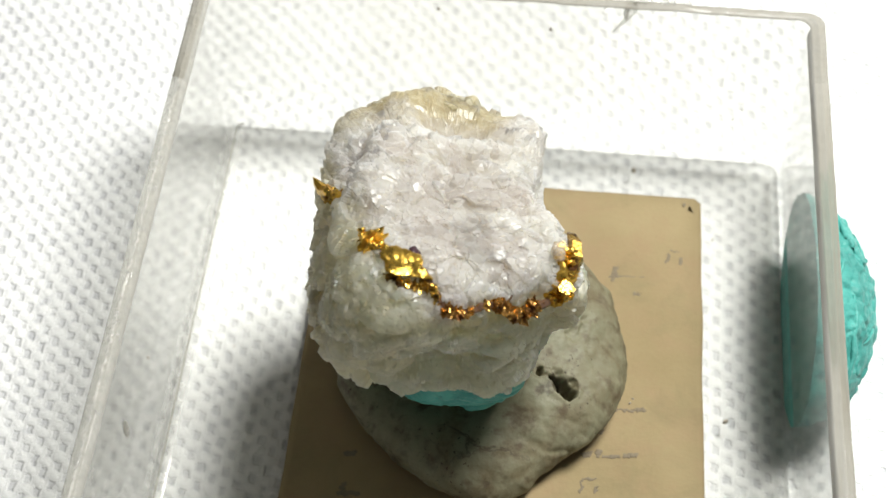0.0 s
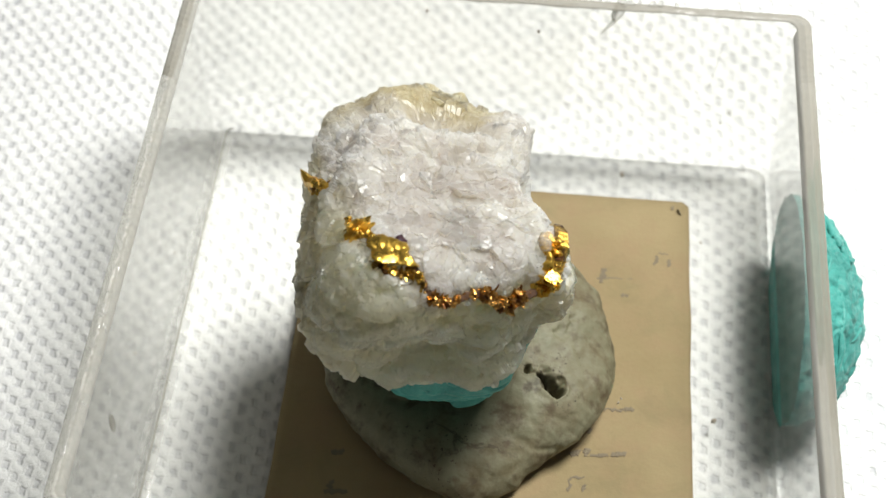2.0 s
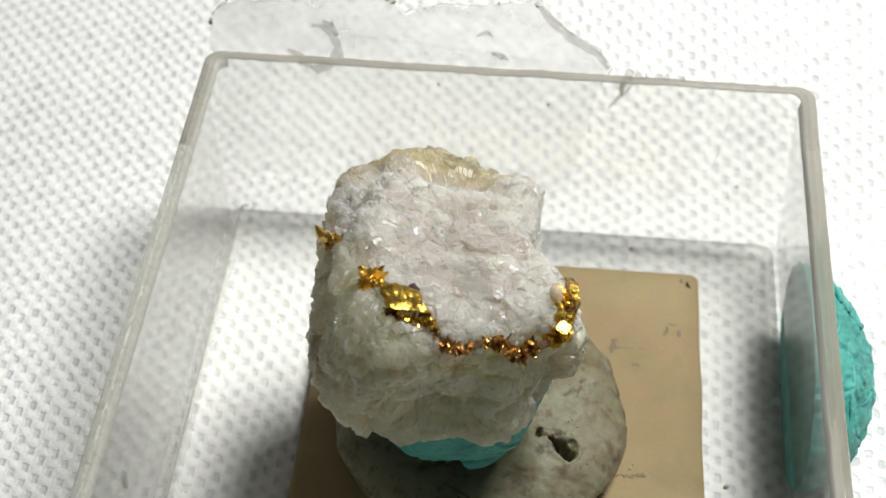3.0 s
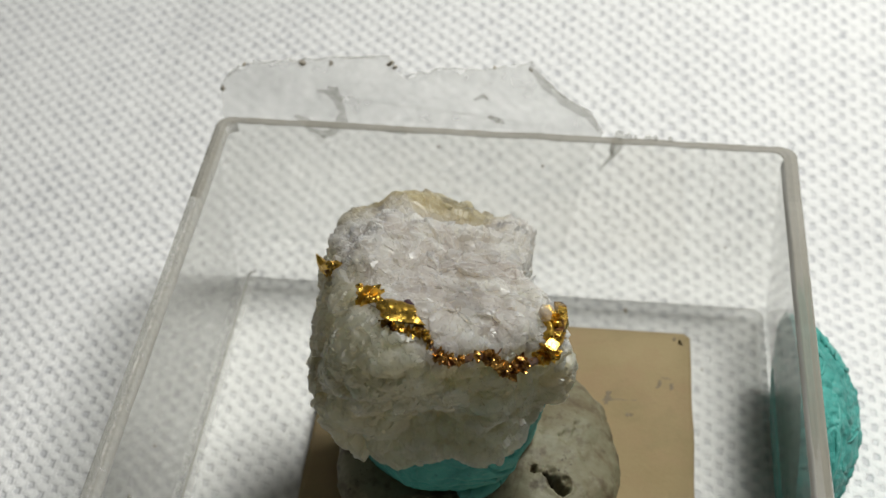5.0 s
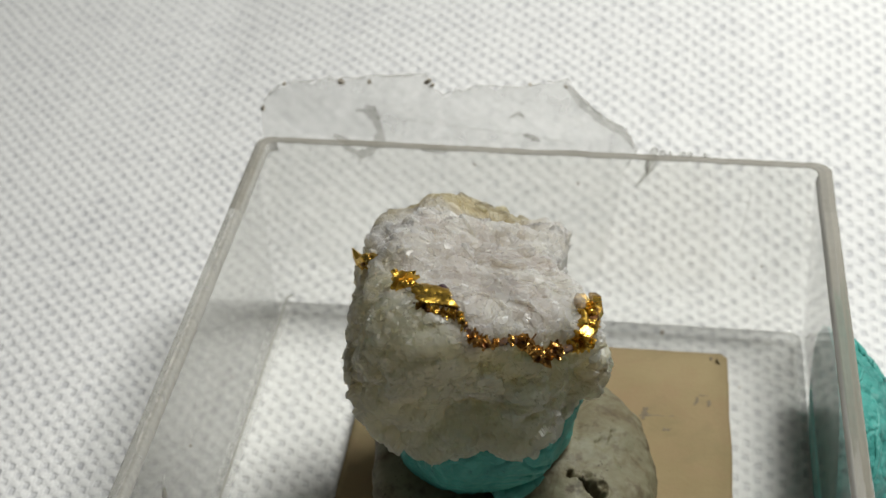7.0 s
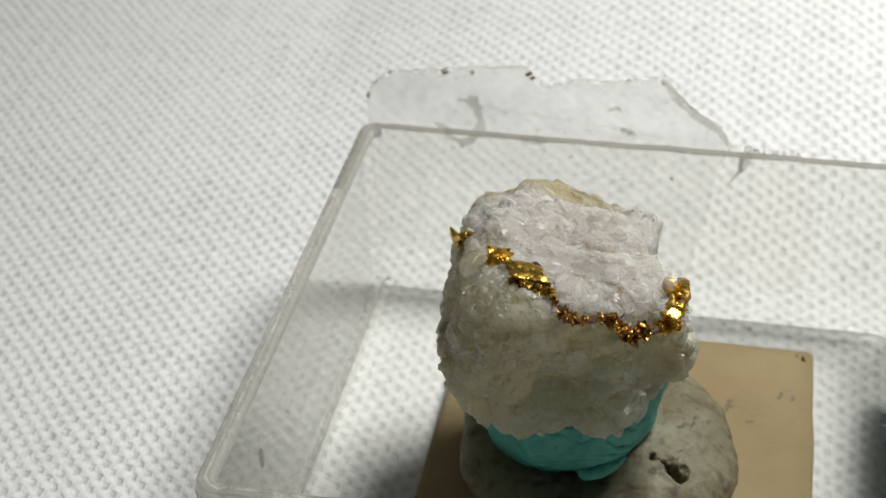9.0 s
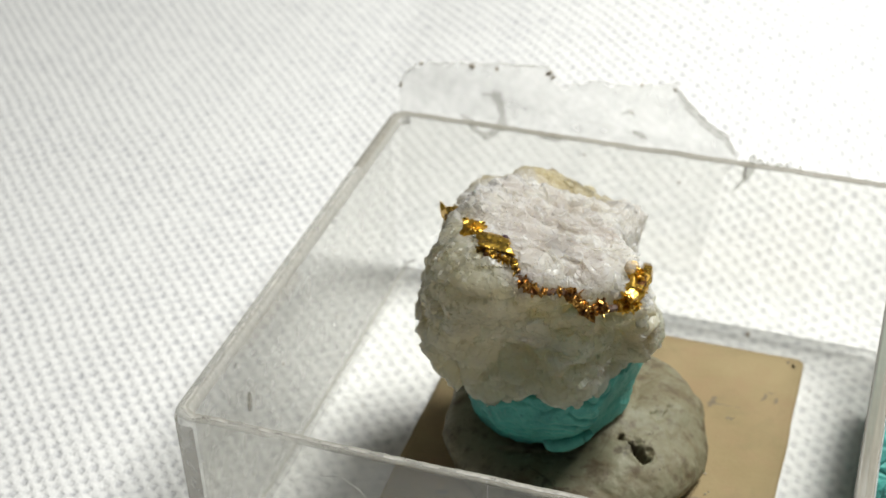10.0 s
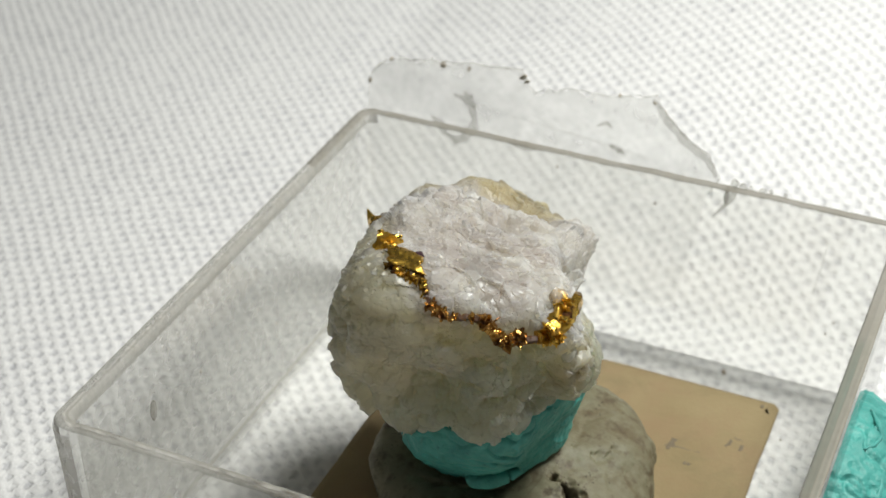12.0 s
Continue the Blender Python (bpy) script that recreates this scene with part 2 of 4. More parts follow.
    col = n.mix(crust, col, n.mix(n.ramp(grain, (0.4, 0.0), (0.65, 1.0)), (0.33, 0.265, 0.145), (0.46, 0.395, 0.25)))
    pit = n.noise(2400, 2, 0.5)
    col = n.mix(n.ramp(pit, (0.72, 0.0), (0.77, 0.5)), col, (0.32, 0.27, 0.19))
    n.set(Base_Color=col, Roughness=n.ramp(tone.outputs[2], (0.2, 0.32), (0.7, 0.68)), IOR=1.54, Specular_IOR_Level=0.42)
    n.set(Subsurface_Weight=n.ramp(lower, (0.0, 0.85), (1.0, 1.0)), Subsurface_Radius=(1.0, 0.94, 0.78), Subsurface_Scale=0.009, Transmission_Weight=n.math("MAXIMUM", n.ramp(lower, (0.0, 0.20), (1.0, 0.56)), n.math("MULTIPLY", blush, 0.50)))
    n.set(Normal=n.bump(n.math("ADD", n.noise(3200, 3, 0.6), n.math("MULTIPLY", grain, 1.2)), 0.00018, 0.2))
    return n.mat


def crust_material(name, light, dark):
    """Grains of stained or clear quartz standing on the stone."""
    n = Nodes(name)
    tone = n.noise(1300, 4, 0.6)
    n.set(Base_Color=n.mix(n.ramp(tone, (0.35, 0.0), (0.65, 1.0)), dark, light), Roughness=0.4)
    n.set(Subsurface_Weight=1.0, Subsurface_Radius=(1.0, 0.9, 0.7), Subsurface_Scale=0.004, Transmission_Weight=0.1)
    n.set(Normal=n.bump(n.noise(2600, 3, 0.6), 0.0002, 0.5))
    return n.mat


def gold_material(name, tarnish, bright=(0.72, 0.45, 0.078)):
    """Native gold, brown-black where it is tarnished."""
    n = Nodes(name)
    spot = n.noise(1300, 4, 0.6)
    col = n.mix(n.ramp(n.noise(420, 3, 0.5), (0.35, 0.0), (0.7, 0.6)), bright, tuple(c * 0.72 for c in bright))
    col = n.mix(n.ramp(spot, (0.62 - tarnish, 0.0), (0.80 - tarnish, 1.0)), col, (0.085, 0.036, 0.014))
    n.set(Base_Color=col, Metallic=0.95, Roughness=n.ramp(spot, (0.35, 0.18), (0.7, 0.45)))
    n.set(Normal=n.bump(n.noise(4200, 3, 0.6), 0.00010, 0.45))
    return n.mat


def putty_material(name, light, dark, speck):
    n = Nodes(name)
    tone = n.noise(330, 5, 0.6, 0.6)
    col = n.mix(n.ramp(tone, (0.35, 0.0), (0.68, 1.0)), dark, light)
    col = n.mix(n.ramp(n.noise(1700, 3, 0.6), (0.66, 0.0), (0.74, 0.75)), col, speck)
    n.set(Base_Color=col, Roughness=n.ramp(tone, (0.3, 0.62), (0.7, 0.42)))
    n.set(Normal=n.bump(n.math("ADD", n.noise(1200, 5, 0.62), n.noise(260, 3, 0.5, 1.5)), 0.00035, 0.6))
    return n.mat


def clay_material():
    """Grey-green modelling clay, thumbed and dirty, brown in its cracks, shade painted in its hole."""
    n = Nodes("grey_modelling_clay")
    tone = n.noise(210, 5, 0.6, 0.8)
    blot = n.noise(760, 4, 0.6)
    col = n.mix(n.ramp(tone, (0.38, 0.0), (0.60, 1.0)), (0.116, 0.090, 0.044), (0.170, 0.162, 0.099))
    col = n.mix(n.ramp(n.noise(900, 5, 0.7), (0.35, 0.0), (0.7, 0.6)), col, (0.225, 0.215, 0.138))
    col = n.mix(n.ramp(blot, (0.52, 0.0), (0.66, 0.75)), col, (0.072, 0.046, 0.022))
    spots = n.math("MULTIPLY", n.ramp(n.noise(4200, 2, 0.5), (0.64, 0.0), (0.70, 1.0)), n.ramp(n.noise(330, 2, 0.5), (0.50, 0.0), (0.58, 1.0)))
    col = n.mix(spots, col, (0.047, 0.031, 0.015))
    lines = n.ramp(n.noise(170, 4, 0.6, 1.2), (0.475, 0.0), (0.497, 1.0), (0.503, 1.0), (0.525, 0.0))
    where = n.ramp(n.noise(90, 2, 0.5), (0.48, 0.0), (0.60, 0.9))
    col = n.mix(n.math("MULTIPLY", lines, where), col, (0.058, 0.038, 0.021))
    # dark brown at the torn hole: dirt, with the shade of its depth painted in
    hole = n.add("ShaderNodeVectorMath", operation="DISTANCE")
    n.link(n.coords(), hole.inputs[0])
    hole.inputs[1].default_value = (0.0277, 0.0183, 0.0053)
    dirt_and_shade = n.math("ADD", n.math("MULTIPLY", n.math("SUBTRACT", 0.0015, hole.outputs["Value"]), 900.0), n.math("MULTIPLY", n.math("SUBTRACT", blot, 0.5), 3.0), True)
    col = n.mix(n.math("MULTIPLY", dirt_and_shade, 0.92), col, (0.028, 0.019, 0.010))
    n.set(Base_Color=col, Roughness=n.ramp(tone, (0.3, 0.78), (0.7, 0.52)))
    n.set(Normal=n.bump(n.math("ADD", n.noise(900, 5, 0.6), n.noise(220, 3, 0.5, 1.0)), 0.0003, 0.35))
    return n.mat


def paper_material():
    n = Nodes("aged_card")
    blot = n.noise(150, 5, 0.6)
    fibre = n.noise(2500, 4, 0.7)
    col = n.mix(n.ramp(blot, (0.3, 0.0), (0.7, 1.0)), (0.252, 0.190, 0.100), (0.310, 0.240, 0.133))
    col = n.mix(n.math("MULTIPLY", fibre, 0.35), col, (0.312, 0.255, 0.146))
    col = n.mix(n.ramp(n.noise(620, 3, 0.5), (0.66, 0.0), (0.78, 0.5)), col, (0.262, 0.205, 0.118))
    col = n.mix(n.ramp(n.noise(330, 4, 0.6), (0.45, 0.0), (0.70, 0.45)), col, (0.295, 0.195, 0.118))
    col = n.mix(n.ramp(n.noise(260, 4, 0.6, 0.5), (0.52, 0.0), (0.72, 0.5)), col, (0.206, 0.172, 0.094))
    n.set(Base_Color=col, Roughness=0.9, Specular_IOR_Level=0.15, Normal=n.bump(fibre, 0.0001, 0.4))
    return n.mat


def dull_material(name, colour, rough=0.8):
    n = Nodes(name)
    tone = n.noise(1500, 3)
    n.set(Base_Color=n.mix(tone, tuple(c * 0.6 for c in colour), colour), Roughness=rough)
    return n.mat


CLOTH, TAPE = cloth_material(), tape_material()
# grey haze added so the putty-side wall throws deeper shade on the floor
DIMMING = wall_material("dimming_plastic_wall", 0.10, 0.18, (0.42, 0.42, 0.40))
# the left wall's thicker haze stands in for lamplight scattered on its inner face
WALL, LIT_HAZE = wall_material("clear_plastic_wall", 0.05, 0.12), wall_material("lit_haze_wall", 0.22, 0.36, (0.90, 0.89, 0.85))
CLEAR = acrylic_material("clear_plastic", 0.02, 0.05, 0.0, 0.04, 0.90, clean=0.935)
EDGE = acrylic_material("scuffed_plastic_edge", 0.45, 0.80, 0.06, 0.25, 0.0, (0.36, 0.345, 0.305))
CORNER = acrylic_material("moulded_corner", 0.50, 0.75, 0.05, 0.15, 0.10, (0.33, 0.305, 0.255))
PALE = acrylic_material("clear_plastic_rim", 0.35, 0.62, 0.03, 0.15, 0.25, (0.42, 0.402, 0.352))
THICK = acrylic_material("thick_plastic_rim", 0.70, 0.95, 0.06, 0.25, 0.0, (0.28, 0.262, 0.22), drawn=True)
WORN = acrylic_material("worn_plastic_ridge", 0.10, 0.95, 0.1, 0.3, 0.0, (0.52, 0.50, 0.455))
GLASSY = acrylic_material("glassy_quartz", 0.3, 0.5, 0.1, 0.3, 0.3, (0.75, 0.66, 0.54))
TAUPE = acrylic_material("taupe_plastic_rim", 0.70, 0.92, 0.06, 0.2, 0.0, (0.255, 0.238, 0.20))
QUARTZ = quartz_material()
OCHRE, FLAKE = crust_material("ochre_crust", (0.46, 0.385, 0.235), (0.33, 0.255, 0.13)), crust_material("clear_quartz_flake", (0.56, 0.52, 0.40), (0.46, 0.42, 0.30))
SMEAR = acrylic_material("dried_smear", 0.25, 0.62, 0.1, 0.25, 0.55, (0.64, 0.62, 0.57))
FOLD = acrylic_material("folded_film", 0.20, 0.45, 0.04, 0.12, 0.35, (0.90, 0.89, 0.87))
GOLD, DULL_GOLD, COPPERY = gold_material("native_gold", 0.04), gold_material("tarnished_gold", 0.20), gold_material("reddish_gold", 0.20, (0.54, 0.29, 0.072))
TURQUOISE = putty_material("turquoise_putty", (0.08, 0.40, 0.35), (0.045, 0.26, 0.23), (0.015, 0.10, 0.10))
CLAY, CARD = clay_material(), paper_material()
INK, DIRT = dull_material("faded_ink", (0.225, 0.178, 0.115)), dull_material("dirt_and_shade", (0.52, 0.46, 0.38))
PURPLE = dull_material("purple_crystal", (0.055, 0.026, 0.034), 0.3)
RUST, CRACK = dull_material("rusty_vein", (0.11, 0.055, 0.03), 0.5), dull_material("dusty_film", (0.62, 0.60, 0.56), 0.6)


# ---- building ----
def part(name, bm, material, parent=None, label="", smooth=False):
    """Links a bmesh, given in centimetres, as one mesh object."""
    for v in bm.verts:
        v.co *= CM
    me = bpy.data.meshes.new(name)
    bm.to_mesh(me)
    bm.free()
    for m in material if isinstance(material, tuple) else (material,):
        me.materials.append(m)
    if smooth:
        me.shade_smooth()
    ob = new(name, me)
    ob.parent = parent
    if label:
        tagged(ob, label)
    return ob


def base(name, x, y, z, label, category):
    return tagged(new(name), label, category)


def spread(n):
    """n directions, evenly over the sphere."""
    i = np.arange(n) + 0.5
    z, a = 1 - 2 * i / n, np.pi * (1 + 5**0.5) * i
    r = np.sqrt(1 - z * z)
    return np.stack([r * np.cos(a), r * np.sin(a), z], 1)


class Lump:
    """A stone-like solid: a ball whose radius swells or shrinks round evenly spread directions."""

    def __init__(self, centre, radius, tight, swell):
        self.centre, self.radius, self.tight, self.swell = np.array(centre), radius, tight, np.array(swell)
        self.ways = spread(len(swell))

    def reach(self, d):
        return self.radius + np.exp(self.tight * (d @ self.ways.T - 1)) @ self.swell

    def shell(self, fineness):
        bm = bmesh.new()
        bmesh.ops.create_icosphere(bm, subdivisions=fineness, radius=1)
        d = np.array([v.co[:] for v in bm.verts])
        d /= np.linalg.norm(d, axis=1)[:, None]
        return bm, d, self.centre + d * self.reach(d)[:, None]

    def on(self, x, y, z, out=0.0):
        """The place on the surface nearest the way to (x, y, z), and the way out."""
        d = np.array((x, y, z)) - self.centre
        d /= np.linalg.norm(d)
        return self.centre + d * (self.reach(d[None])[0] + out), d


def chips(p, cell, tilt, step, seed, warped=False):
    """How far broken crystal faces stand out at the places p: flat, tilted chips about cell wide."""
    from mathutils import kdtree

    rng = np.random.default_rng(seed)
    lo, hi = p.min(0) - cell, p.max(0) + cell
    count = int(np.prod((hi - lo) / cell))
    seeds = lo + rng.random((count, 3)) * (hi - lo)
    tree = kdtree.KDTree(count)
    for i, s in enumerate(seeds):
        tree.insert(s, i)
    tree.balance()
    bent = p + 0.25 * cell * np.stack([fbm(p, 0.9 / cell, 2, seed + k) for k in (3.0, 17.0, 31.0)], 1) if warped else p
    near = np.array([tree.find(q)[1] for q in bent])
    lean, lift = (np.clip(rng.normal(0, 1, size), -1.4, 1.4) * by for size, by in (((count, 3), tilt), (count, step)))
    return ((p - seeds[near]) * lean[near]).sum(1) + lift[near]


def plates(p, cell, tilt, step, dome, seed):
    """How far interlocking grains stand out at the places p: domed, tilted plates about cell wide with creases between."""
    from mathutils import kdtree

    rng = np.random.default_rng(seed)
    lo, hi = p.min(0) - cell, p.max(0) + cell
    count = int(np.prod((hi - lo) / cell))
    seeds = lo + rng.random((count, 3)) * (hi - lo)
    tree = kdtree.KDTree(count)
    for i, s in enumerate(seeds):
        tree.insert(s, i)
    tree.balance()
    near = np.array([[i for _, i, _ in tree.find_n(q, 4)] for q in p])
    lean, lift = (np.clip(rng.normal(0, 1, size), -1.6, 1.6) * by for size, by in (((count, 3), tilt), (count, step)))
    away = p[:, None, :] - seeds[near]
    rise = (away * lean[near]).sum(2) + lift[near] - dome * (away**2).sum(2) / cell
    top = rise.max(1)
    return top - top.mean()


def fbm(p, scale, octaves=4, seed=0.0):
    off = Vector((seed, seed * 1.7, seed * 0.6))
    return np.array([noise.fractal(Vector(q) * scale + off, 1.0, 2.0, octaves) for q in p])


def place(bm, points):
    for v, q in zip(bm.verts, points):
        v.co = q


def tube_bm(points, radii, sides=6):
    """A bent rod through points, with a radius at each."""
    bm = bmesh.new()
    rings = []
    pts = [Vector(q) for q in points]
    for i, q in enumerate(pts):
        way = (pts[min(i + 1, len(pts) - 1)] - pts[max(i - 1, 0)]).normalized()
        a = way.orthogonal().normalized()
        b = way.cross(a)
        rings.append([bm.verts.new(q + radii[i] * (math.cos(k * math.tau / sides) * a + math.sin(k * math.tau / sides) * b)) for k in range(sides)])
    for r, s in zip(rings, rings[1:]):
        for k in range(sides):
            bm.faces.new((r[k], r[(k + 1) % sides], s[(k + 1) % sides], s[k]))
    bm.faces.new(rings[0][::-1])
    bm.faces.new(rings[-1])
    return bm


def grain_bm(centre, size, rng, flat=1.0, faces=9):
    """A small crystal: a ball cut by random planes, squashed along z by flat."""
    bm = bmesh.new()
    bmesh.ops.create_icosphere(bm, subdivisions=3, radius=1)
    planes = rng.normal(0, 1, (faces, 3))
    planes /= np.linalg.norm(planes, axis=1)[:, None]
    depth = rng.uniform(0.55, 0.95, faces)
    turn = Euler(rng.uniform(0, 6.28, 3)).to_matrix()
    for v in bm.verts:
        d = np.array(v.co[:])
        r = min(1.0, (depth / np.maximum(planes @ d, 1e-3)).min())
        v.co = Vector(centre) + turn @ (Vector((v.co.x * r, v.co.y * r, v.co.z * r * flat)) * size)
    return bm


def joined(parts):
    bm = bmesh.new()
    for p in parts:
        me = bpy.data.meshes.new("piece")
        p.to_mesh(me)
        p.free()
        bm.from_mesh(me)
        bpy.data.meshes.remove(me)
    return bm


# ---- tablecloth ----
def cloth_z(x, y):
    """The cloth lies flat under the box and slopes up behind it, more steeply beyond the putty lump."""
    slope = min(0.38, max(0.10, 0.17 + 0.05 * x))
    back = max(0.0, y - 4.62)
    rise = slope * (back * back / 0.8 if back < 0.4 else back - 0.2)
    far = max(0.0, math.hypot(x - 2.2, y - 2.2) - 6)
    return 3.0 * math.tanh(rise / 3.0) + 0.02 * min(far, 6) * noise.noise(Vector((x * 0.16, y * 0.16, 3)))


steps = [k * 0.2 for k in range(61)] + [12.0 + 1.6 * 1.11**k * (k + 1) / 2 for k in range(1, 15)]
ticks = [-c for c in steps[:0:-1]] + steps
bm = bmesh.new()
lattice = [[bm.verts.new((2.2 + x, 2.2 + y, cloth_z(2.2 + x, 2.2 + y))) for y in ticks] for x in ticks]
for r, q in zip(lattice, lattice[1:]):
    for k in range(len(ticks) - 1):
        bm.faces.new((r[k], q[k], q[k + 1], r[k + 1]))
edge = bmesh.ops.extrude_face_region(bm, geom=bm.faces[:])
for v in edge["geom"]:
    if isinstance(v, bmesh.types.BMVert):
        v.co.z -= 0.08
bmesh.ops.recalc_face_normals(bm, faces=bm.faces[:])
tagged(part("tablecloth", bm, CLOTH, smooth=True), "white plain-woven cotton tablecloth lying flat under the box", "tablecloth", kind="structure")

# ---- clear box ----
X0, X1, Y0, Y1, TOP, FLOOR = -0.04, 4.515, -0.02, 4.465, 1.70, 0.135


SIDE, CORNER_STEPS = 300, 6
SPAN = SIDE + CORNER_STEPS


def rounded_ring(inset, radius, side=SIDE, corner=CORNER_STEPS):
    x0, x1, y0, y1 = X0 + inset, X1 - inset, Y0 + inset, Y1 - inset
    pts = []
    for cx, cy, a0 in ((x1 - radius, y1 - radius, 0), (x0 + radius, y1 - radius, 90), (x0 + radius, y0 + radius, 180), (x1 - radius, y0 + radius, 270)):
        arc = [(cx + radius * math.cos(radians(a0 + 90 * k / corner)), cy + radius * math.sin(radians(a0 + 90 * k / corner))) for k in range(corner + 1)]
        if pts:
            ax, ay = pts[-1]
            pts += [(ax + (arc[0][0] - ax) * k / side, ay + (arc[0][1] - ay) * k / side) for k in range(1, side)]
        pts += arc
    ax, ay = pts[-1]
    pts += [(ax + (pts[0][0] - ax) * k / side, ay + (pts[0][1] - ay) * k / side) for k in range(1, side)]
    # the mould runs a little wider towards the far end of that wall
    return [(x + (0.04 * max(0.0, y - 1.0) / 3.4 if x > X1 - 0.35 else 0.0), y) for x, y in pts]


display_box = base("display_box", 2.2, 2.2, 0, "clear aged plastic specimen box, open, scuffed along its rim", "box")
PROFILE = ((0.075, 0.015, 0), (0.04, 0.045, 0), (0.0, 1.64, 0), (0.012, 1.685, 1), (0.035, 1.70, 1), (0.055, 1.694, 1), (0.063, 1.706, 1), (0.070, 1.692, 1), (0.085, 1.70, 1), (0.10, 1.685, 1), (0.11, 1.64, 1), (0.112, 1.61, 2), (0.135, 0.20, 0), (0.147, 0.17, 0), (0.16, 0.15, 0), (0.21, FLOOR, 0))
bm = bmesh.new()
rings = []
for inset, z, rim in PROFILE:
    ring = []
    for x, y in rounded_ring(inset, max(0.04, 0.13 - inset * 0.5)):
        wear = 0.006 * noise.noise(Vector((x * 3, y * 3, 7))) + 0.004 * noise.noise(Vector((x * 14, y * 14, z))) if rim else 0.0
        if 0.05 < inset < 0.09 and x < X0 + 0.2:
            nick = max(0.0, noise.noise(Vector((x * 9, y * 11, 2))) + 0.6 * noise.noise(Vector((x * 30, y * 34, 5))))
            wear += 0.010 * noise.noise(Vector((x * 40, y * 40, 1))) - 0.016 * nick
            x += 0.012 * noise.noise(Vector((x, y * 22, 9)))
        if inset > 0.125 and x > X1 - 0.35:
            x += 0.085
        if rim and inset > 0.075:
            x -= 0.02 * min(1.0, max(0.0, (x - X1 + 0.36) / 0.22))
        side_wear = 0.0 if rim == 2 else wear * 0.5
        ring.append(bm.verts.new((x + side_wear, y + side_wear, z + wear)))
    rings.append(ring)
for i, (r, s) in enumerate(zip(rings, rings[1:])):
    for k in range(len(r)):
        f = bm.faces.new((r[k], r[(k + 1) % len(r)], s[(k + 1) % len(r)], s[k]))
        bend = (k // SPAN > 1 and k % SPAN < 10 or k // SPAN == 2 and k % SPAN > SPAN - 5) and PROFILE[i][1] == 0.045
        ridge = 0.05 < PROFILE[i][0] < 0.07 and PROFILE[i][2] and k // SPAN < 3
        pale = 0.01 < PROFILE[i][0] < 0.05 and PROFILE[i][2] and k // SPAN in (0, 1, 2)
        # a darker grey line in the crease at the left wall's foot
        crook = PROFILE[i][0] == 0.147 and k // SPAN == 1
        inner = k // SPAN == 0 and PROFILE[i][0] > 0.084 and PROFILE[i][2]
        # taupe through its thickness along the far edge and round both far corners
        rim = PROFILE[i][2] and PROFILE[i + 1][2]
        taupe = rim and PROFILE[i][0] < 0.1 and (k // SPAN == 0 and (PROFILE[i][0] < 0.09 or k < 6) or k // SPAN == 1 and k % SPAN < 72 or k // SPAN == 3 and k % SPAN > SPAN - 40)
        f.material_index = 2 if bend else 8 if taupe else 0 if inner else 1 if crook else 4 if ridge else 7 if pale else 6 if k // SPAN == 3 and PROFILE[i][2] and PROFILE[i + 1][2] else 5 if k // SPAN == 3 and k % SPAN > 7 and not PROFILE[i][2] else 3 if k // SPAN == 1 and k % SPAN > 5 and not PROFILE[i][2] else 1 if PROFILE[i][2] and PROFILE[i + 1][2] else 0
        f.smooth = PROFILE[i][1] not in (0.045, 1.64, 1.61)
shell = part("wall", bm, (WALL, EDGE, CORNER, LIT_HAZE, WORN, DIMMING, THICK, PALE, TAUPE), display_box)
bm = bmesh.new()
low, high = ([bm.verts.new((x + (0.085 if inset > 0.125 and x > X1 - 0.35 else 0.0), y, z)) for x, y in rounded_ring(inset, max(0.04, 0.10 - inset * 0.5))] for inset, z in ((0.075, 0.015), (0.21, FLOOR)))
bm.faces.new(low[::-1])
bm.faces.new(high)
part("floor_panel", bm, CLEAR, display_box).visible_shadow = False

# torn clear tape on the outside of the far wall, standing up over the rim
TORN = ((0.06, 0.42), (0.0, 1.52), (0.0, 1.93), (0.07, 2.05), (0.24, 2.15), (0.56, 2.19), (0.92, 2.23), (1.35, 2.25), (1.42, 2.14), (1.48, 2.10), (1.77, 2.19), (2.08, 2.20), (2.30, 2.24), (2.46, 2.27), (2.57, 2.13), (2.76, 1.97), (2.94, 1.87), (3.04, 1.70), (2.95, 1.52), (2.89, 1.10), (2.78, 0.42))
rng = np.random.default_rng(4)
outline = []
for (ax, az), (bx, bz) in zip(TORN, TORN[1:] + TORN[:1]):
    n = max(1, int(math.hypot(bx - ax, bz - az) / 0.05))
    rag = 0.016 if min(az, bz) > 1.75 else 0.003
    outline += [(ax + (bx - ax) * k / n + rng.normal(0, rag), az + (bz - az) * k / n + rng.normal(0, rag)) for k in range(n)]
bm = bmesh.new()
bm.faces.new([bm.verts.new((x, 0, z)) for x, z in outline])
for z in (1.70, 1.85, 2.0):
    bmesh.ops.bisect_plane(bm, geom=bm.verts[:] + bm.edges[:] + bm.faces[:], plane_co=(0, 0, z), plane_no=(0, 0, 1))
bmesh.ops.triangulate(bm, faces=bm.faces[:])


def tape_y(x, z):
    return Y1 + 0.012 - 0.025 * max(0.0, 1.64 - z) + max(0.0, z - 1.70) * (0.10 + 0.08 * noise.noise(Vector((x * 1.3, z, 0))))


for v in bm.verts:
    v.co.y = tape_y(v.co.x, v.co.z)
film = bmesh.ops.extrude_face_region(bm, geom=bm.faces[:])
for v in film["geom"]:
    if isinstance(v, bmesh.types.BMVert):
        v.co.y += 0.008
bmesh.ops.recalc_face_normals(bm, faces=bm.faces[:])
tape = part("tape_remnant", bm, TAPE, display_box, "torn dusty strip of clear adhesive tape", smooth=True)
tape.visible_shadow = False

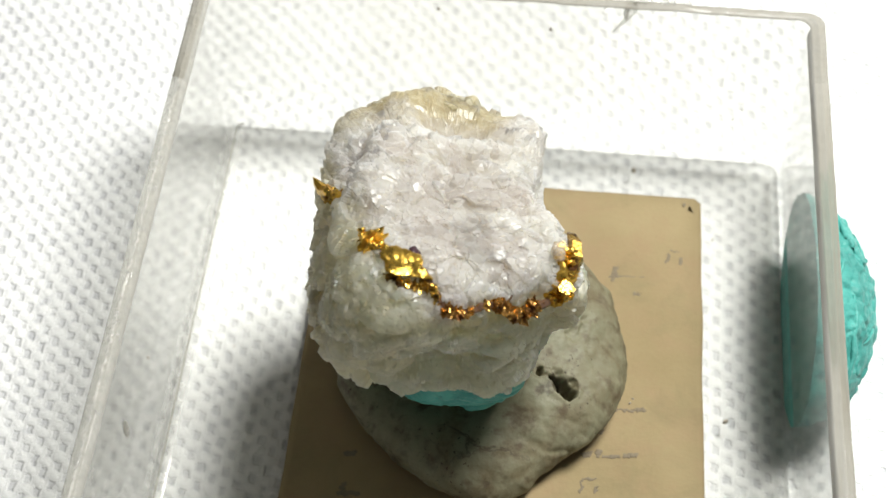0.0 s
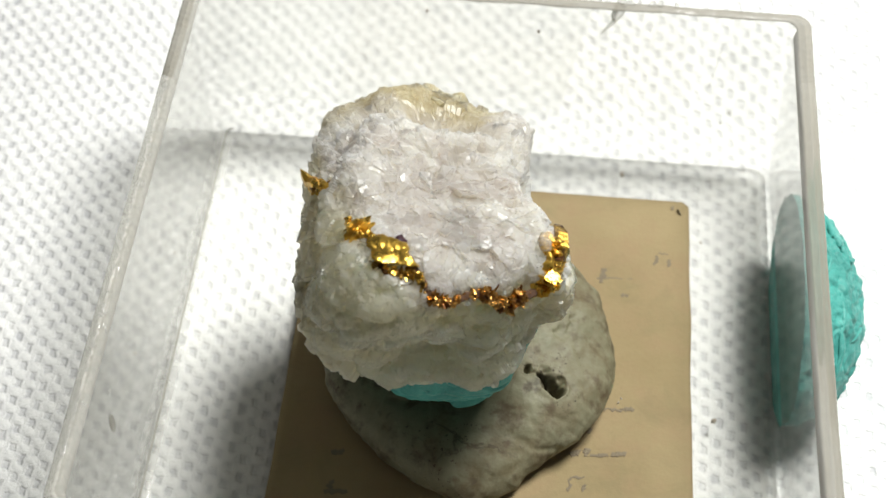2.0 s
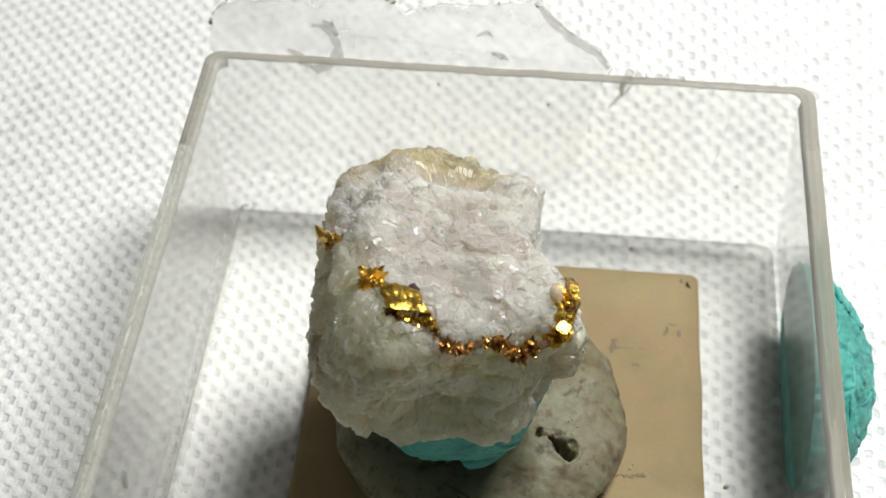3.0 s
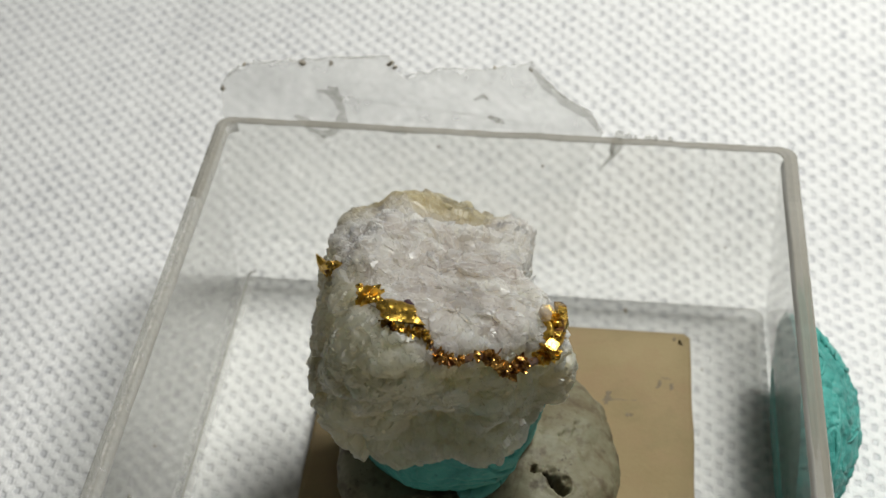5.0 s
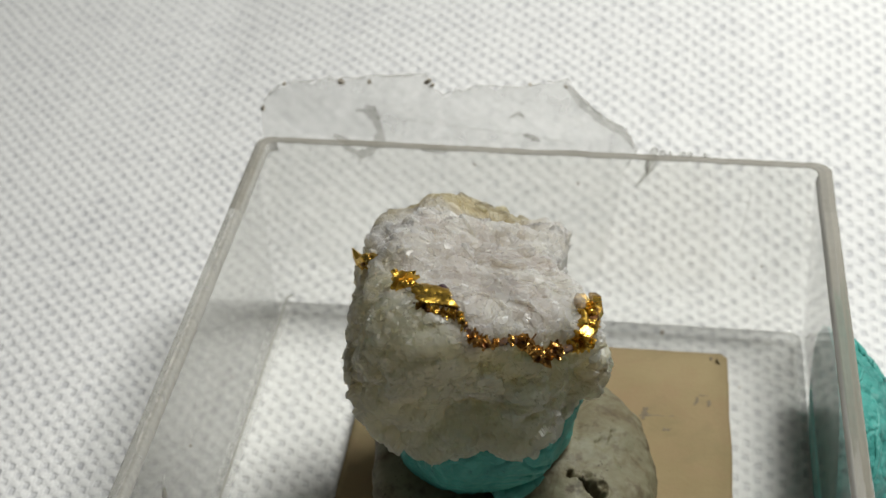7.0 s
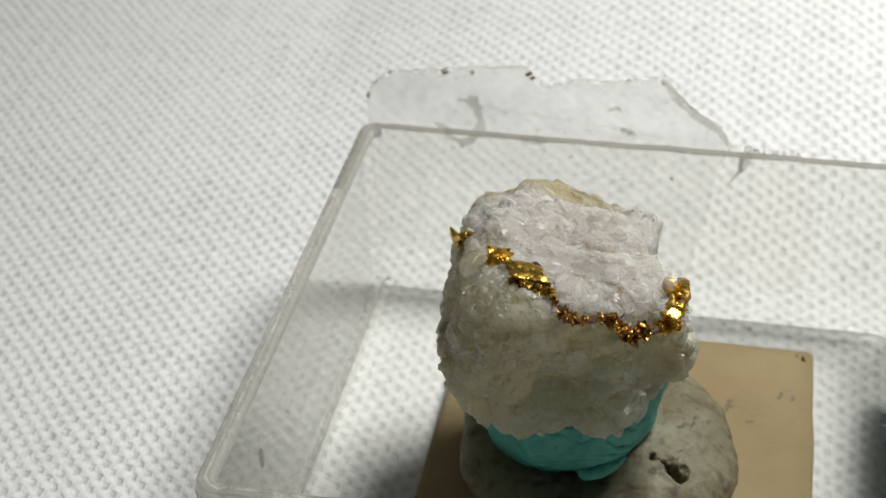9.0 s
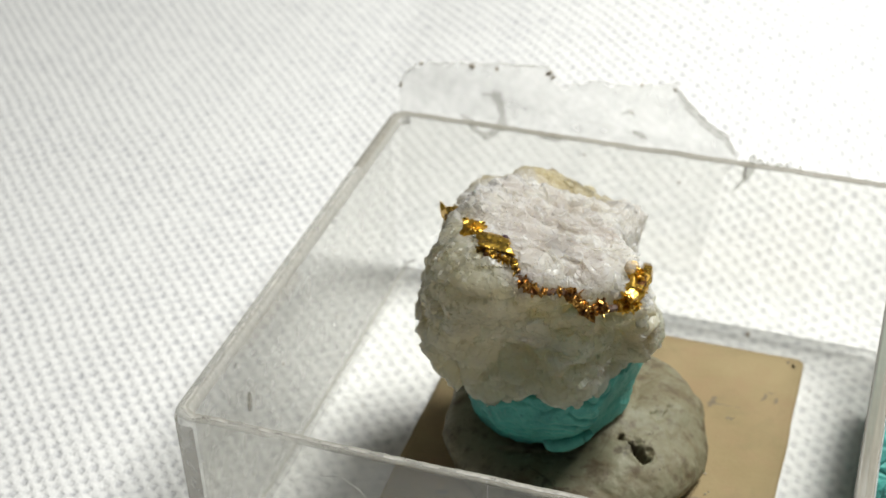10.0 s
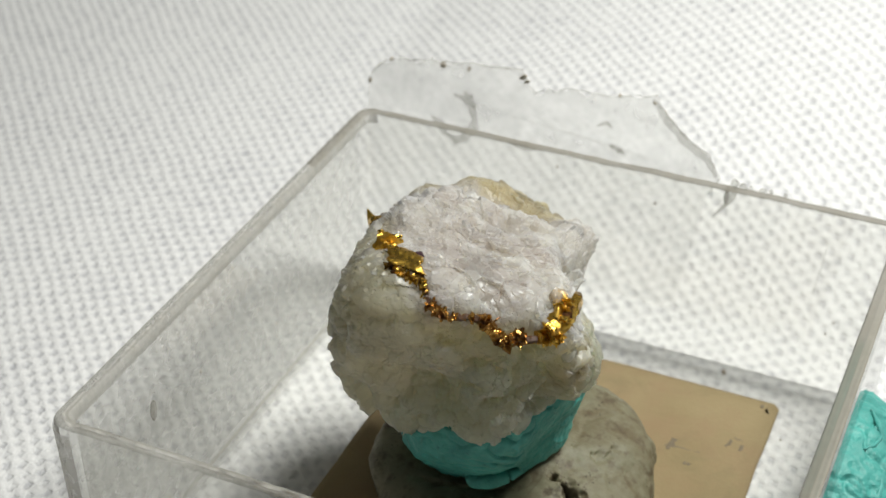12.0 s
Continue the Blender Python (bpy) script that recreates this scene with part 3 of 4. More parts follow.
for line in (((1.05, 1.88), (1.5, 1.84), (2.0, 1.80), (2.5, 1.74)),):
    part("crease", tube_bm([(x, tape_y(x, z) + 0.012, z) for x, z in line], [0.0016] * len(line), 4), CRACK, tape)


def smear_bm(points, widths):
    """A thin flat ribbon of dried glue lying on the tape, along points of x and z."""
    bm = bmesh.new()
    rows = []
    for k, (x, z) in enumerate(points):
        ax, az = points[max(k - 1, 0)]
        bx, bz = points[min(k + 1, len(points) - 1)]
        long = math.hypot(bx - ax, bz - az)
        ux, uz = -(bz - az) / long, (bx - ax) / long
        half = widths[k] / 2
        rows.append([bm.verts.new((x + side * ux * half, tape_y(x, z) + deep, z + side * uz * half)) for side in (-1, 1) for deep in (0.009, 0.014)])
    for r, q in zip(rows, rows[1:]):
        for i, j in ((0, 1), (1, 3), (3, 2), (2, 0)):
            bm.faces.new((r[i], q[i], q[j], r[j]))
    bm.faces.new((rows[0][0], rows[0][1], rows[0][3], rows[0][2]))
    bm.faces.new((rows[-1][2], rows[-1][3], rows[-1][1], rows[-1][0]))
    bmesh.ops.recalc_face_normals(bm, faces=bm.faces[:])
    return bm


def stroke(points, wide, seed):
    """A ragged smear through points, thin at its ends."""
    line = []
    for (ax, az), (bx, bz) in zip(points, points[1:]):
        line += [(ax + (bx - ax) * k / 8, az + (bz - az) * k / 8) for k in range(8)]
    line = [(x + 0.012 * noise.noise(Vector((x * 9, z * 9, seed))), z + 0.012 * noise.noise(Vector((x * 9, z * 9, seed + 5)))) for x, z in line]
    widths = [wide * (0.35 + 0.65 * math.sin(math.pi * (k + 1) / (len(line) + 1))) * (1 + 0.6 * noise.noise(Vector((x * 14, z * 14, seed)))) for k, (x, z) in enumerate(line)]
    return smear_bm(line, widths)


ring = [(0.80 + 0.17 * math.cos(a), 1.74 + 0.20 * math.sin(a)) for a in (1.75, 1.2, 0.7, 0.1, -0.5, -1.1, -1.6, -2.2, -2.7)]
for seed, (points, wide) in enumerate((
    (ring, 0.075),
    ([(0.86, 1.98), (0.93, 1.93), (0.96, 1.85)], 0.05),
    ([(2.02, 1.93), (2.09, 1.97), (2.14, 1.93)], 0.035),
    ([(2.13, 1.79), (2.20, 1.77), (2.27, 1.73)], 0.05),
    ([(1.30, 1.62), (1.45, 1.60), (1.55, 1.63)], 0.06),
    ([(0.58, 1.70), (0.68, 1.66), (0.72, 1.60)], 0.06),
)):
    part("smear", stroke(points, wide, seed * 3.0), SMEAR, tape, "brownish dried glue smear")
# the film is folded double down its slanting end
part("folded_edge", stroke([(2.44, 2.24), (2.56, 2.10), (2.74, 1.95), (2.92, 1.84), (3.02, 1.70)], 0.07, 31.0), FOLD, tape, "folded glossy edge of the film")

# grey dust along the torn edge, thickest down the slanting end
rng = np.random.default_rng(3)
for a, b, thick in ((2, 5, 0.007), (5, 8, 0.008), (8, 12, 0.005), (12, 15, 0.006), (14, 18, 0.005)):
    run = []
    for (ax, az), (bx, bz) in zip(TORN[a:b], TORN[a + 1:b + 1]):
        run += [(ax + (bx - ax) * k / 6, az + (bz - az) * k / 6) for k in range(6)]
    part("torn_edge", tube_bm([(x, tape_y(x, z) + 0.012, z + rng.normal(0, 0.008)) for x, z in run], [thick * rng.uniform(0.3, 1.6) for _ in run], 5), SMEAR, tape)

# dirt caught on the tape, and specks on the plastic
rng = np.random.default_rng(11)
for x, z, size in ((0.66, 2.17, 0.035), (0.89, 2.18, 0.024), (1.36, 2.20, 0.036), (1.39, 2.17, 0.03), (0.01, 1.91, 0.026), (2.17, 2.22, 0.016), (2.45, 2.21, 0.02), (0.20, 2.14, 0.02)):
    part("dirt_speck", grain_bm((x, tape_y(x, z) + 0.014, z), size, rng, 0.5), DIRT, tape)
for x, z, size in ((0.93, 1.95, 0.028), (0.97, 1.88, 0.022), (0.80, 1.50, 0.02), (2.11, 1.96, 0.018), (2.21, 1.75, 0.03), (2.15, 1.78, 0.018)):
    part("smudge", grain_bm((x, tape_y(x, z) + 0.014, z), size, rng, 0.25), SMEAR, tape)
for x, y, z, size in ((3.337, 4.133, FLOOR + 0.008, 0.022), (4.017, 1.90, FLOOR + 0.008, 0.024), (1.75, Y1 - 0.118, 1.58, 0.014), (2.581, Y1 - 0.118, 1.445, 0.013), (0.085, 1.53, 1.0, 0.012), (4.1, 4.31, 0.75, 0.012), (4.05, 4.32, 0.62, 0.012), (0.62, 3.1, FLOOR + 0.006, 0.010), (0.45, 2.2, FLOOR + 0.006, 0.009), (3.95, 3.5, FLOOR + 0.006, 0.010), (0.09, 2.6, 0.7, 0.009)):
    part("dirt_speck", grain_bm((x, y, z), size, rng, 0.7), DIRT, display_box)

# the chipped crack in the far rim, scratches and a moulding bubble
yb = Y1 - 0.05
part("rim_crack", tube_bm([(3.19, yb, 1.70), (3.17, yb, 1.62), (3.12, yb - 0.01, 1.53), (3.04, yb - 0.02, 1.41)], [0.024, 0.028, 0.018, 0.005]), SMEAR, display_box)
part("rim_crack", tube_bm([(3.13, yb, 1.69), (3.12, yb, 1.58), (3.13, yb, 1.52)], [0.016, 0.020, 0.006]), PALE, display_box)
for x, size in ((3.17, 0.045), (3.24, 0.040), (3.30, 0.020), (3.39, 0.034), (3.45, 0.028), (3.57, 0.020)):
    part("rim_chip", grain_bm((x, Y1 - 0.03, TOP + 0.015), size, rng, 0.7), SMEAR, display_box)
for line in (((3.95, 1.45), (3.93, 1.2), (3.90, 0.95)),):
    part("scratch", tube_bm([(x, Y1 - 0.115, z) for x, z in line], [0.0018] * 3, 4), CRACK, display_box)
for line in (((2.16, 1.60), (2.165, 1.2), (2.17, 0.8)), ((1.0, 1.35), (1.15, 1.38), (1.27, 1.30), (1.32, 1.24), (1.5, 1.22))):
    part("scratch", tube_bm([(x, Y0 + 0.115, z) for x, z in line], [0.0025] * len(line), 4), CRACK, display_box)
bubble = bmesh.new()
bmesh.ops.create_uvsphere(bubble, u_segments=20, v_segments=12, radius=1)
for v in bubble.verts:
    v.co = (0.084 + 0.012 * v.co.x, 0.93 + 0.04 * v.co.y, 1.10 + 0.09 * v.co.z)
part("moulding_bubble", bubble, PALE, display_box, "oval bubble moulded into the wall", smooth=True)

# ---- paper label ----
LX0, LX1, LY0, LY1 = 0.96, 3.86, 0.45, 3.87
bm = bmesh.new()
bmesh.ops.create_grid(bm, x_segments=60, y_segments=70, size=0.5)
for v in bm.verts:
    x, y = LX0 + (v.co.x + 0.5) * (LX1 - LX0), LY0 + (v.co.y + 0.5) * (LY1 - LY0)
    cx, cy = max(0.0, abs(x - 2.41) - 1.37), max(0.0, abs(y - 2.16) - 1.63)
    if cx and cy and x > 2.4 and y > 2.2:
        cy = max(0.0, cy - 0.7 * max(0.0, cx - 0.0))
    if cx and cy and math.hypot(cx, cy) > 0.08:
        k = 0.08 / math.hypot(cx, cy)
        x, y = 2.41 + math.copysign(1.37 + cx * k, x - 2.41), 2.16 + math.copysign(1.63 + cy * k, y - 2.16)
    v.co = (x + 0.012 * noise.noise(Vector((y * 2, x, 0))), y + 0.012 * noise.noise(Vector((x * 2, y, 5))), FLOOR + 0.012 + 0.004 * noise.noise(Vector((x, y, 2))))
up = bmesh.ops.extrude_face_region(bm, geom=bm.faces[:])
for v in up["geom"]:
    if isinstance(v, bmesh.types.BMVert):
        v.co.z += 0.02
bmesh.ops.recalc_face_normals(bm, faces=bm.faces[:])
card = base("paper_label", 2.4, 2.2, 0.15, "yellowed card label with faded handwriting under the clay", "label")
part("card", bm, CARD, card, smooth=True)
LZ = FLOOR + 0.034
rng = np.random.default_rng(8)
for x, y, w, h in ((3.30, 3.07, 0.26, 0.02), (3.21, 3.12, 0.05, 0.07), (3.19, 3.05, 0.04, 0.06), (3.37, 2.92, 0.05, 0.04), (3.61, 3.28, 0.025, 0.06), (3.59, 3.24, 0.03, 0.03), (3.70, 3.25, 0.03, 0.08), (3.66, 3.34, 0.08, 0.015), (3.30, 1.91, 0.14, 0.025), (3.41, 1.92, 0.07, 0.04), (3.05, 1.53, 0.07, 0.05), (3.13, 1.55, 0.05, 0.05), (3.22, 1.53, 0.12, 0.03), (3.35, 1.55, 0.10, 0.04), (3.13, 1.73, 0.05, 0.05), (3.02, 1.28, 0.022, 0.10), (3.07, 1.34, 0.10, 0.02), (3.12, 1.26, 0.03, 0.05), (1.41, 1.39, 0.10, 0.05), (1.43, 1.08, 0.16, 0.05), (1.39, 1.13, 0.05, 0.05), (3.20, 0.95, 0.30, 0.025)):
    along = (w, h * 0.3) if w > h else (w * 0.3, h)
    bm = tube_bm([(x + along[0] * (k / 8 - 0.5) + rng.normal(0, 0.005), y + along[1] * (k / 8 - 0.5) + rng.normal(0, 0.006), LZ - 0.001) for k in range(9)], [rng.uniform(0.3, 1.0) * 0.62 * min(w, h) for _ in range(9)], 8)
    for v in bm.verts:
        v.co.z = LZ - 0.001 + (v.co.z - LZ + 0.001) * 0.2
    part("ink_stroke", bm, INK, card)
for x, y, size in ((3.79, 3.76, 0.045), (3.74, 3.80, 0.025)):
    part("corner_stain", grain_bm((x, y, LZ - 0.004), size, rng, 0.06), INK, card)
for x, y in ((3.36, 2.01), (3.34, 1.97), (3.30, 2.20)):
    part("dirt_speck", grain_bm((x, y, LZ), 0.012, rng, 0.6), DIRT, card)

# ---- grey clay mound ----
clay = Lump((2.2, 2.05, 0.35), 0.7, 8, [0.001, -0.073, 0.17, -0.643, -0.109, -0.163, -0.894, -0.317, -0.437, -0.087, -0.21, -0.176, 0.07, -0.11, 0.37, 0.213, 0.225, 0.027, 0.363, 0.409, 0.459, 0.456, 0.242, 0.358, 0.15, 0.258, 0.054, -0.204, 0.051, -0.152, -0.097, -0.384, -0.458, -0.132, -0.399, -0.157, -0.134, -0.188, -0.303, -0.092])
bm, d, p = clay.shell(8)
p += d * (0.04 * fbm(p, 2.2, 4, 5.0) + 0.012 * fbm(p, 7, 3, 2.0))[:, None]
# the torn hole and the crease that leads to it
for x, y, z, wide, deep in ((2.90, 2.23, 0.66, 0.028, 0.05), (2.97, 2.34, 0.64, 0.024, 0.05), (2.98, 2.46, 0.63, 0.024, 0.03)):
    q, way = clay.on(x, y, z)
    p -= d * (deep * np.exp(-((np.linalg.norm(p - q, axis=1) / wide) ** 2)))[:, None]
for line, wide, deep in (
    (((2.58, 1.92, 0.62), (2.66, 1.93, 0.60), (2.74, 1.90, 0.60)), 0.022, 0.07),
    (((1.76, 1.62, 0.51), (1.91, 1.62, 0.53), (2.09, 1.63, 0.53), (2.25, 1.68, 0.52), (2.37, 1.74, 0.55)), 0.022, 0.12),
    (((2.85, 2.19, 0.67), (2.92, 2.17, 0.65), (2.98, 2.30, 0.64)), 0.018, 0.09),
    (((2.71, 2.19, 0.71), (2.70, 2.53, 0.68), (2.84, 2.73, 0.62)), 0.018, 0.07),
    (((2.55, 1.50, 0.50), (2.75, 1.42, 0.42), (2.95, 1.45, 0.36)), 0.025, 0.012),
):
    for a, b in zip(line, line[1:]):
        for k in range(10):
            q = clay.on(*(np.array(a) + (np.array(b) - a) * k / 10 + rng.normal(0, 0.005, 3)))[0]
            p -= d * (deep * 0.45 * np.exp(-((np.linalg.norm(p - q, axis=1) / wide) ** 2)))[:, None]
torn = 0.034 * fbm(p, 10, 3, 6.0)
pits = []
for x, y, wide, deep in ((2.58, 1.93, 0.026, 0.09), (2.62, 1.92, 0.028, 0.12), (2.66, 1.895, 0.030, 0.16), (2.70, 1.88, 0.036, 0.20), (2.74, 1.85, 0.044, 0.24), (2.78, 1.82, 0.054, 0.27), (2.82, 1.79, 0.046, 0.22)):
    z = 0.60
    r = (np.linalg.norm(p - clay.on(x, y, z)[0], axis=1) + torn) / wide
    pits.append((r, deep))
sunk = np.max([deep * np.exp(-(np.clip(r, 0, 9) ** 3)) for r, deep in pits], axis=0)
nearest = np.min([r for r, _ in pits], axis=0)
p += d * (0.012 * np.exp(-((nearest - 1.5) ** 2) / 0.15))[:, None] - sunk[:, None] * np.array((0.1, 0.0, 0.95))
p[:, 2] = np.maximum(p[:, 2], LZ + 0.002)
place(bm, p)
tagged(part("clay_mound", bm, CLAY, smooth=True), "grey-green modelling clay mound, thumbed and cracked, pressed on the label", "modelling clay")

# ---- turquoise putty under the stone ----
pad = Lump((2.05, 2.0, 1.05), 0.6, 6, [-0.133, -0.066, 0.09, 0.04, -0.064, 0.198, -0.083, 0.315, -0.012, 0.296, -0.007, -0.079, -0.035, 0.144, -0.185, 0.024, 0.127, -0.128, -0.159, 0.039, -0.053, -0.12, 0.176, 0.144, -0.145, 0.049, 0.062, 0.168, -0.224, 0.014])
bm, d, p = pad.shell(8)
fold = np.sin(p[:, 2] * 26 + 5 * fbm(p, 2.5, 3, 2.0) + 2.5 * p[:, 0])
p += d * (0.014 * fbm(p, 4, 4, 9.0) + 0.008 * fbm(p, 16, 3, 1.0) + 0.04 * np.abs(fold) ** 0.5 * np.clip(0.5 + 1.5 * fbm(p, 2.2, 2, 4.0), 0, 1))[:, None]
# drawn in where the stone overhangs it
p -= (p - pad.centre) * (0.18 * np.clip((p[:, 1] - 2.1) / 0.4, 0, 1) * np.clip((p[:, 2] - 1.2) / 0.3, 0, 1))[:, None]
place(bm, p)
putty_pad = base("putty_pad", 2.05, 2.0, 0.5, "turquoise putty pad squeezed between stone and clay", "putty")
part("pad_body", bm, TURQUOISE, putty_pad, smooth=True)
# the lip folded over at its foot
lip = [(2.18, 1.49, 0.80), (2.24, 1.52, 0.76), (2.33, 1.56, 0.76), (2.42, 1.63, 0.77), (2.50, 1.71, 0.80)]
steps = [np.array(a) + (np.array(b) - a) * k / 8 for a, b in zip(lip, lip[1:]) for k in range(8)]
bm = tube_bm(steps, [0.058 * math.sin(math.pi * (k + 2) / (len(steps) + 3)) ** 0.5 for k in range(len(steps))], 20)
p = np.array([v.co[:] for v in bm.verts])
place(bm, p + 0.012 * np.stack([fbm(p, 6, 3, k) for k in (1.0, 5.0, 9.0)], 1))
part("folded_lip", bm, TURQUOISE, putty_pad, smooth=True)

# ---- turquoise putty lump outside the box, bonded to its wall ----
bm = bmesh.new()
bmesh.ops.create_icosphere(bm, subdivisions=7, radius=1)
d = np.array([v.co[:] for v in bm.verts])
p = np.array((4.44, 2.66, 0.52)) + d * np.array((0.58, 0.92, 0.60))
swirl = np.sin(3 * np.arctan2(p[:, 2] - 0.8, p[:, 1] - 3.2) + 22 * np.hypot(p[:, 2] - 0.8, p[:, 1] - 3.2) + 4 * fbm(p, 2.0, 3, 1.0))
p += d * (0.03 * fbm(p, 1.8, 4, 3.0) + 0.014 * np.abs(swirl) ** 0.6 * np.clip(0.5 + 1.6 * fbm(p, 1.6, 2, 5.0), 0, 1) + 0.015 * fbm(p, 5, 4, 8.0) + 0.012 * fbm(p, 13, 3, 2.0) - 0.022 * np.clip(0.08 - np.abs(fbm(p, 3.0, 3, 6.0)), 0, 0.08) / 0.08)[:, None]
p[:, 0] = np.maximum(p[:, 0], X1 - 0.04 + 0.04 * (p[:, 2] - 0.045) / 1.6 + 0.04 * np.maximum(0.0, p[:, 1] - 1.0) / 3.4 - 0.02)
p[:, 2] = np.maximum(p[:, 2], 0.01)
place(bm, p)
putty_lump = base("putty_lump", 4.7, 2.8, 0, "turquoise putty lump with folds, pressed to the box wall", "putty")
part("lump_body", bm, TURQUOISE, putty_lump, smooth=True)


def ridge_of(points, thick, seed):
    """A soft roll of putty through points on the lump's ellipsoid, given as heading and height in degrees."""
    steps = []
    for (a0, e0), (a1, e1) in zip(points, points[1:]):
        steps += [(a0 + (a1 - a0) * k / 10, e0 + (e1 - e0) * k / 10) for k in range(10)]
    at = [(4.44 + 0.57 * math.cos(radians(a)) * math.cos(radians(e)), 2.66 + 0.93 * math.sin(radians(a)) * math.cos(radians(e)), 0.52 + 0.61 * math.sin(radians(e))) for a, e in steps]
    bm = tube_bm(at, [thick * math.sin(math.pi * (k + 1) / (len(at) + 1)) ** 0.6 for k in range(len(at))], 14)
    p = np.array([v.co[:] for v in bm.verts])
    place(bm, p + 0.014 * np.stack([fbm(p, 7, 3, seed + k) for k in (1.0, 5.0, 9.0)], 1))
    return bm


for seed, (points, thick) in enumerate((
    (((62, 20), (52, 42), (30, 52), (12, 40), (20, 24), (38, 26)), 0.022),
    (((70, 8), (48, 10), (20, 6), (-10, 14), (-36, 28)), 0.020),
    (((-20, 52), (-40, 40), (-58, 18), (-64, 2)), 0.024),
    (((50, 66), (10, 62), (-30, 70)), 0.020),
)):
    part("fold", ridge_of(points, thick, seed), TURQUOISE, putty_lump, smooth=True)

# ---- quartz specimen with gold ----
specimen = base("quartz_specimen", 2, 2, 1.2, "milky white quartz stone with a vein of native gold", "mineral specimen")
stone = Lump((2.0, 2.0, 1.85), 0.9, 12, [-0.095, -0.258, -0.09, -0.187, 0.243, -0.14, 0.062, 0.026, 0.095, -0.221, -0.066, 0.062, -0.823, 0.031, -0.065, -0.216, 0.332, 0.072, 0.142, -0.135, 0.376, 0.006, 0.178, -0.148, 0.006, 0.418, -0.041, 0.056, -0.17, -0.193, 0.094, -0.062, 0.055, -0.17, 0.022, -0.506, 0.016, 0.117, -0.169, -0.049, -0.139, 0.017, -0.055, 0.041, 0.167, -0.053, 0.03, 0.186, -0.001, -0.155, 0.149, -0.005, -0.3, -0.062, -0.007, -0.383, 0.012, -0.071, 0.092, 0.006])
# the line of the rusty crack that carries the gold
VEIN = ((1.68, 1.40, 2.58), (1.80, 1.30, 2.58), (1.94, 1.26, 2.58), (2.00, 1.20, 2.56), (2.04, 1.15, 2.52), (2.09, 1.11, 2.45), (2.16, 1.14, 2.39), (2.26, 1.20, 2.36), (2.33, 1.25, 2.35), (2.43, 1.28, 2.27), (2.49, 1.29, 2.18), (2.56, 1.33, 2.18), (2.66, 1.41, 2.18), (2.76, 1.50, 2.18))
bm, d, p = stone.shell(8)
# sugary above the vein, smoother and more glassy below it
sugar = np.clip(0.5 + (p @ np.array((0.15, 0.35, 0.92)) - 2.85) * 4, 0.5, 1.0)
# knobs: the crust on the crest, the block beside it, the knob under the bright gold, a flake on the dull side
for x, y, z, wide in ((2.08, 3.05, 2.02, 0.13), (2.52, 2.87, 2.00, 0.17), (2.89, 1.74, 1.80, 0.24), (2.87, 1.80, 1.62, 0.16), (1.25, 1.40, 1.84, 0.17), (1.73, 2.87, 2.26, 0.2), (1.27, 2.57, 2.19, 0.24), (1.28, 2.74, 2.09, 0.17)):
    q = stone.on(x, y, z)[0]
    out = np.linalg.norm(np.array((x, y, z)) - stone.centre) - np.linalg.norm(q - stone.centre)
    p += d * (np.clip(out, 0.0, 0.18) * np.exp(-((np.linalg.norm(p - q, axis=1) / wide) ** 4)))[:, None]
# the top is a nearly flat break that tilts down to the far corner
FACE = np.array((0.26, 0.20, 1.0))
level = 2.53 + 0.26 * 1.95 + 0.20 * 1.70
span = (level - FACE @ stone.centre) / np.maximum(d @ FACE, 0.2)
hit = stone.centre + d * span[:, None]
share = np.exp(-(((hit[:, 0] - 2.0) / 0.58) ** 4) - ((hit[:, 1] - 2.15) / 0.55) ** 4) * (d @ FACE > 0.4)
p += (hit - p) * share[:, None]
# coarse plates of crystal all over, sugary grains above the vein, and the crack that the vein fills
stout = 2.2 - 1.6 * sugar
# the ledges of the top run crosswise
LEDGES = np.array((0.9, 1.05, 1.1))
bent = p + 0.012 * np.stack([fbm(p, 6, 3, k) for k in (3.0, 17.0, 31.0)], 1)
p += d * (stout * (plates(bent, 0.22, 0.12, 0.026, 0.22, 1) + plates(bent, 0.11, 0.15, 0.012, 0.18, 2) + plates(bent, 0.055, 0.16, 0.004, 0.12, 6)) + (1.5 * sugar - 0.5) * (chips(p * LEDGES, 0.12, 0.14, 0.013, 3) + chips(p, 0.05, 0.11, 0.004, 5)))[:, None]
for a, b in zip(VEIN, VEIN[1:]):
    for k in range(4):
        q = stone.on(*(np.array(a) + (np.array(b) - a) * k / 4))[0]
        close = np.linalg.norm(p - q, axis=1)
        p -= d * (0.022 * np.exp(-((close / 0.03) ** 2)))[:, None]
place(bm, p)
part("stone", bm, QUARTZ, specimen)

rng = np.random.default_rng(21)
crust = [grain_bm(np.array((1.62, 2.80, 2.22)) + np.array((0.44, 0.20, -0.22)) * k / 8 + rng.normal(0, 0.02, 3), rng.uniform(0.07, 0.12), rng, 0.8, 14) for k in range(9)]
crust += [grain_bm((2.06, 3.00, 2.03), 0.085, rng, 0.9, 14), grain_bm((2.10, 3.02, 1.98), 0.07, rng, 0.9, 14)]
for bm in crust:
    part("crust_grain", bm, OCHRE, specimen, "knobbly ochre crust grain")
flakes = [grain_bm((x, y, z), size, rng, 0.7, 14) for x, y, z, size in ((1.29, 1.43, 1.86, 0.12), (1.32, 1.41, 1.76, 0.10), (1.30, 1.52, 1.95, 0.10))]
for bm in flakes:
    part("quartz_flake", bm, FLAKE, specimen, "translucent quartz flake")
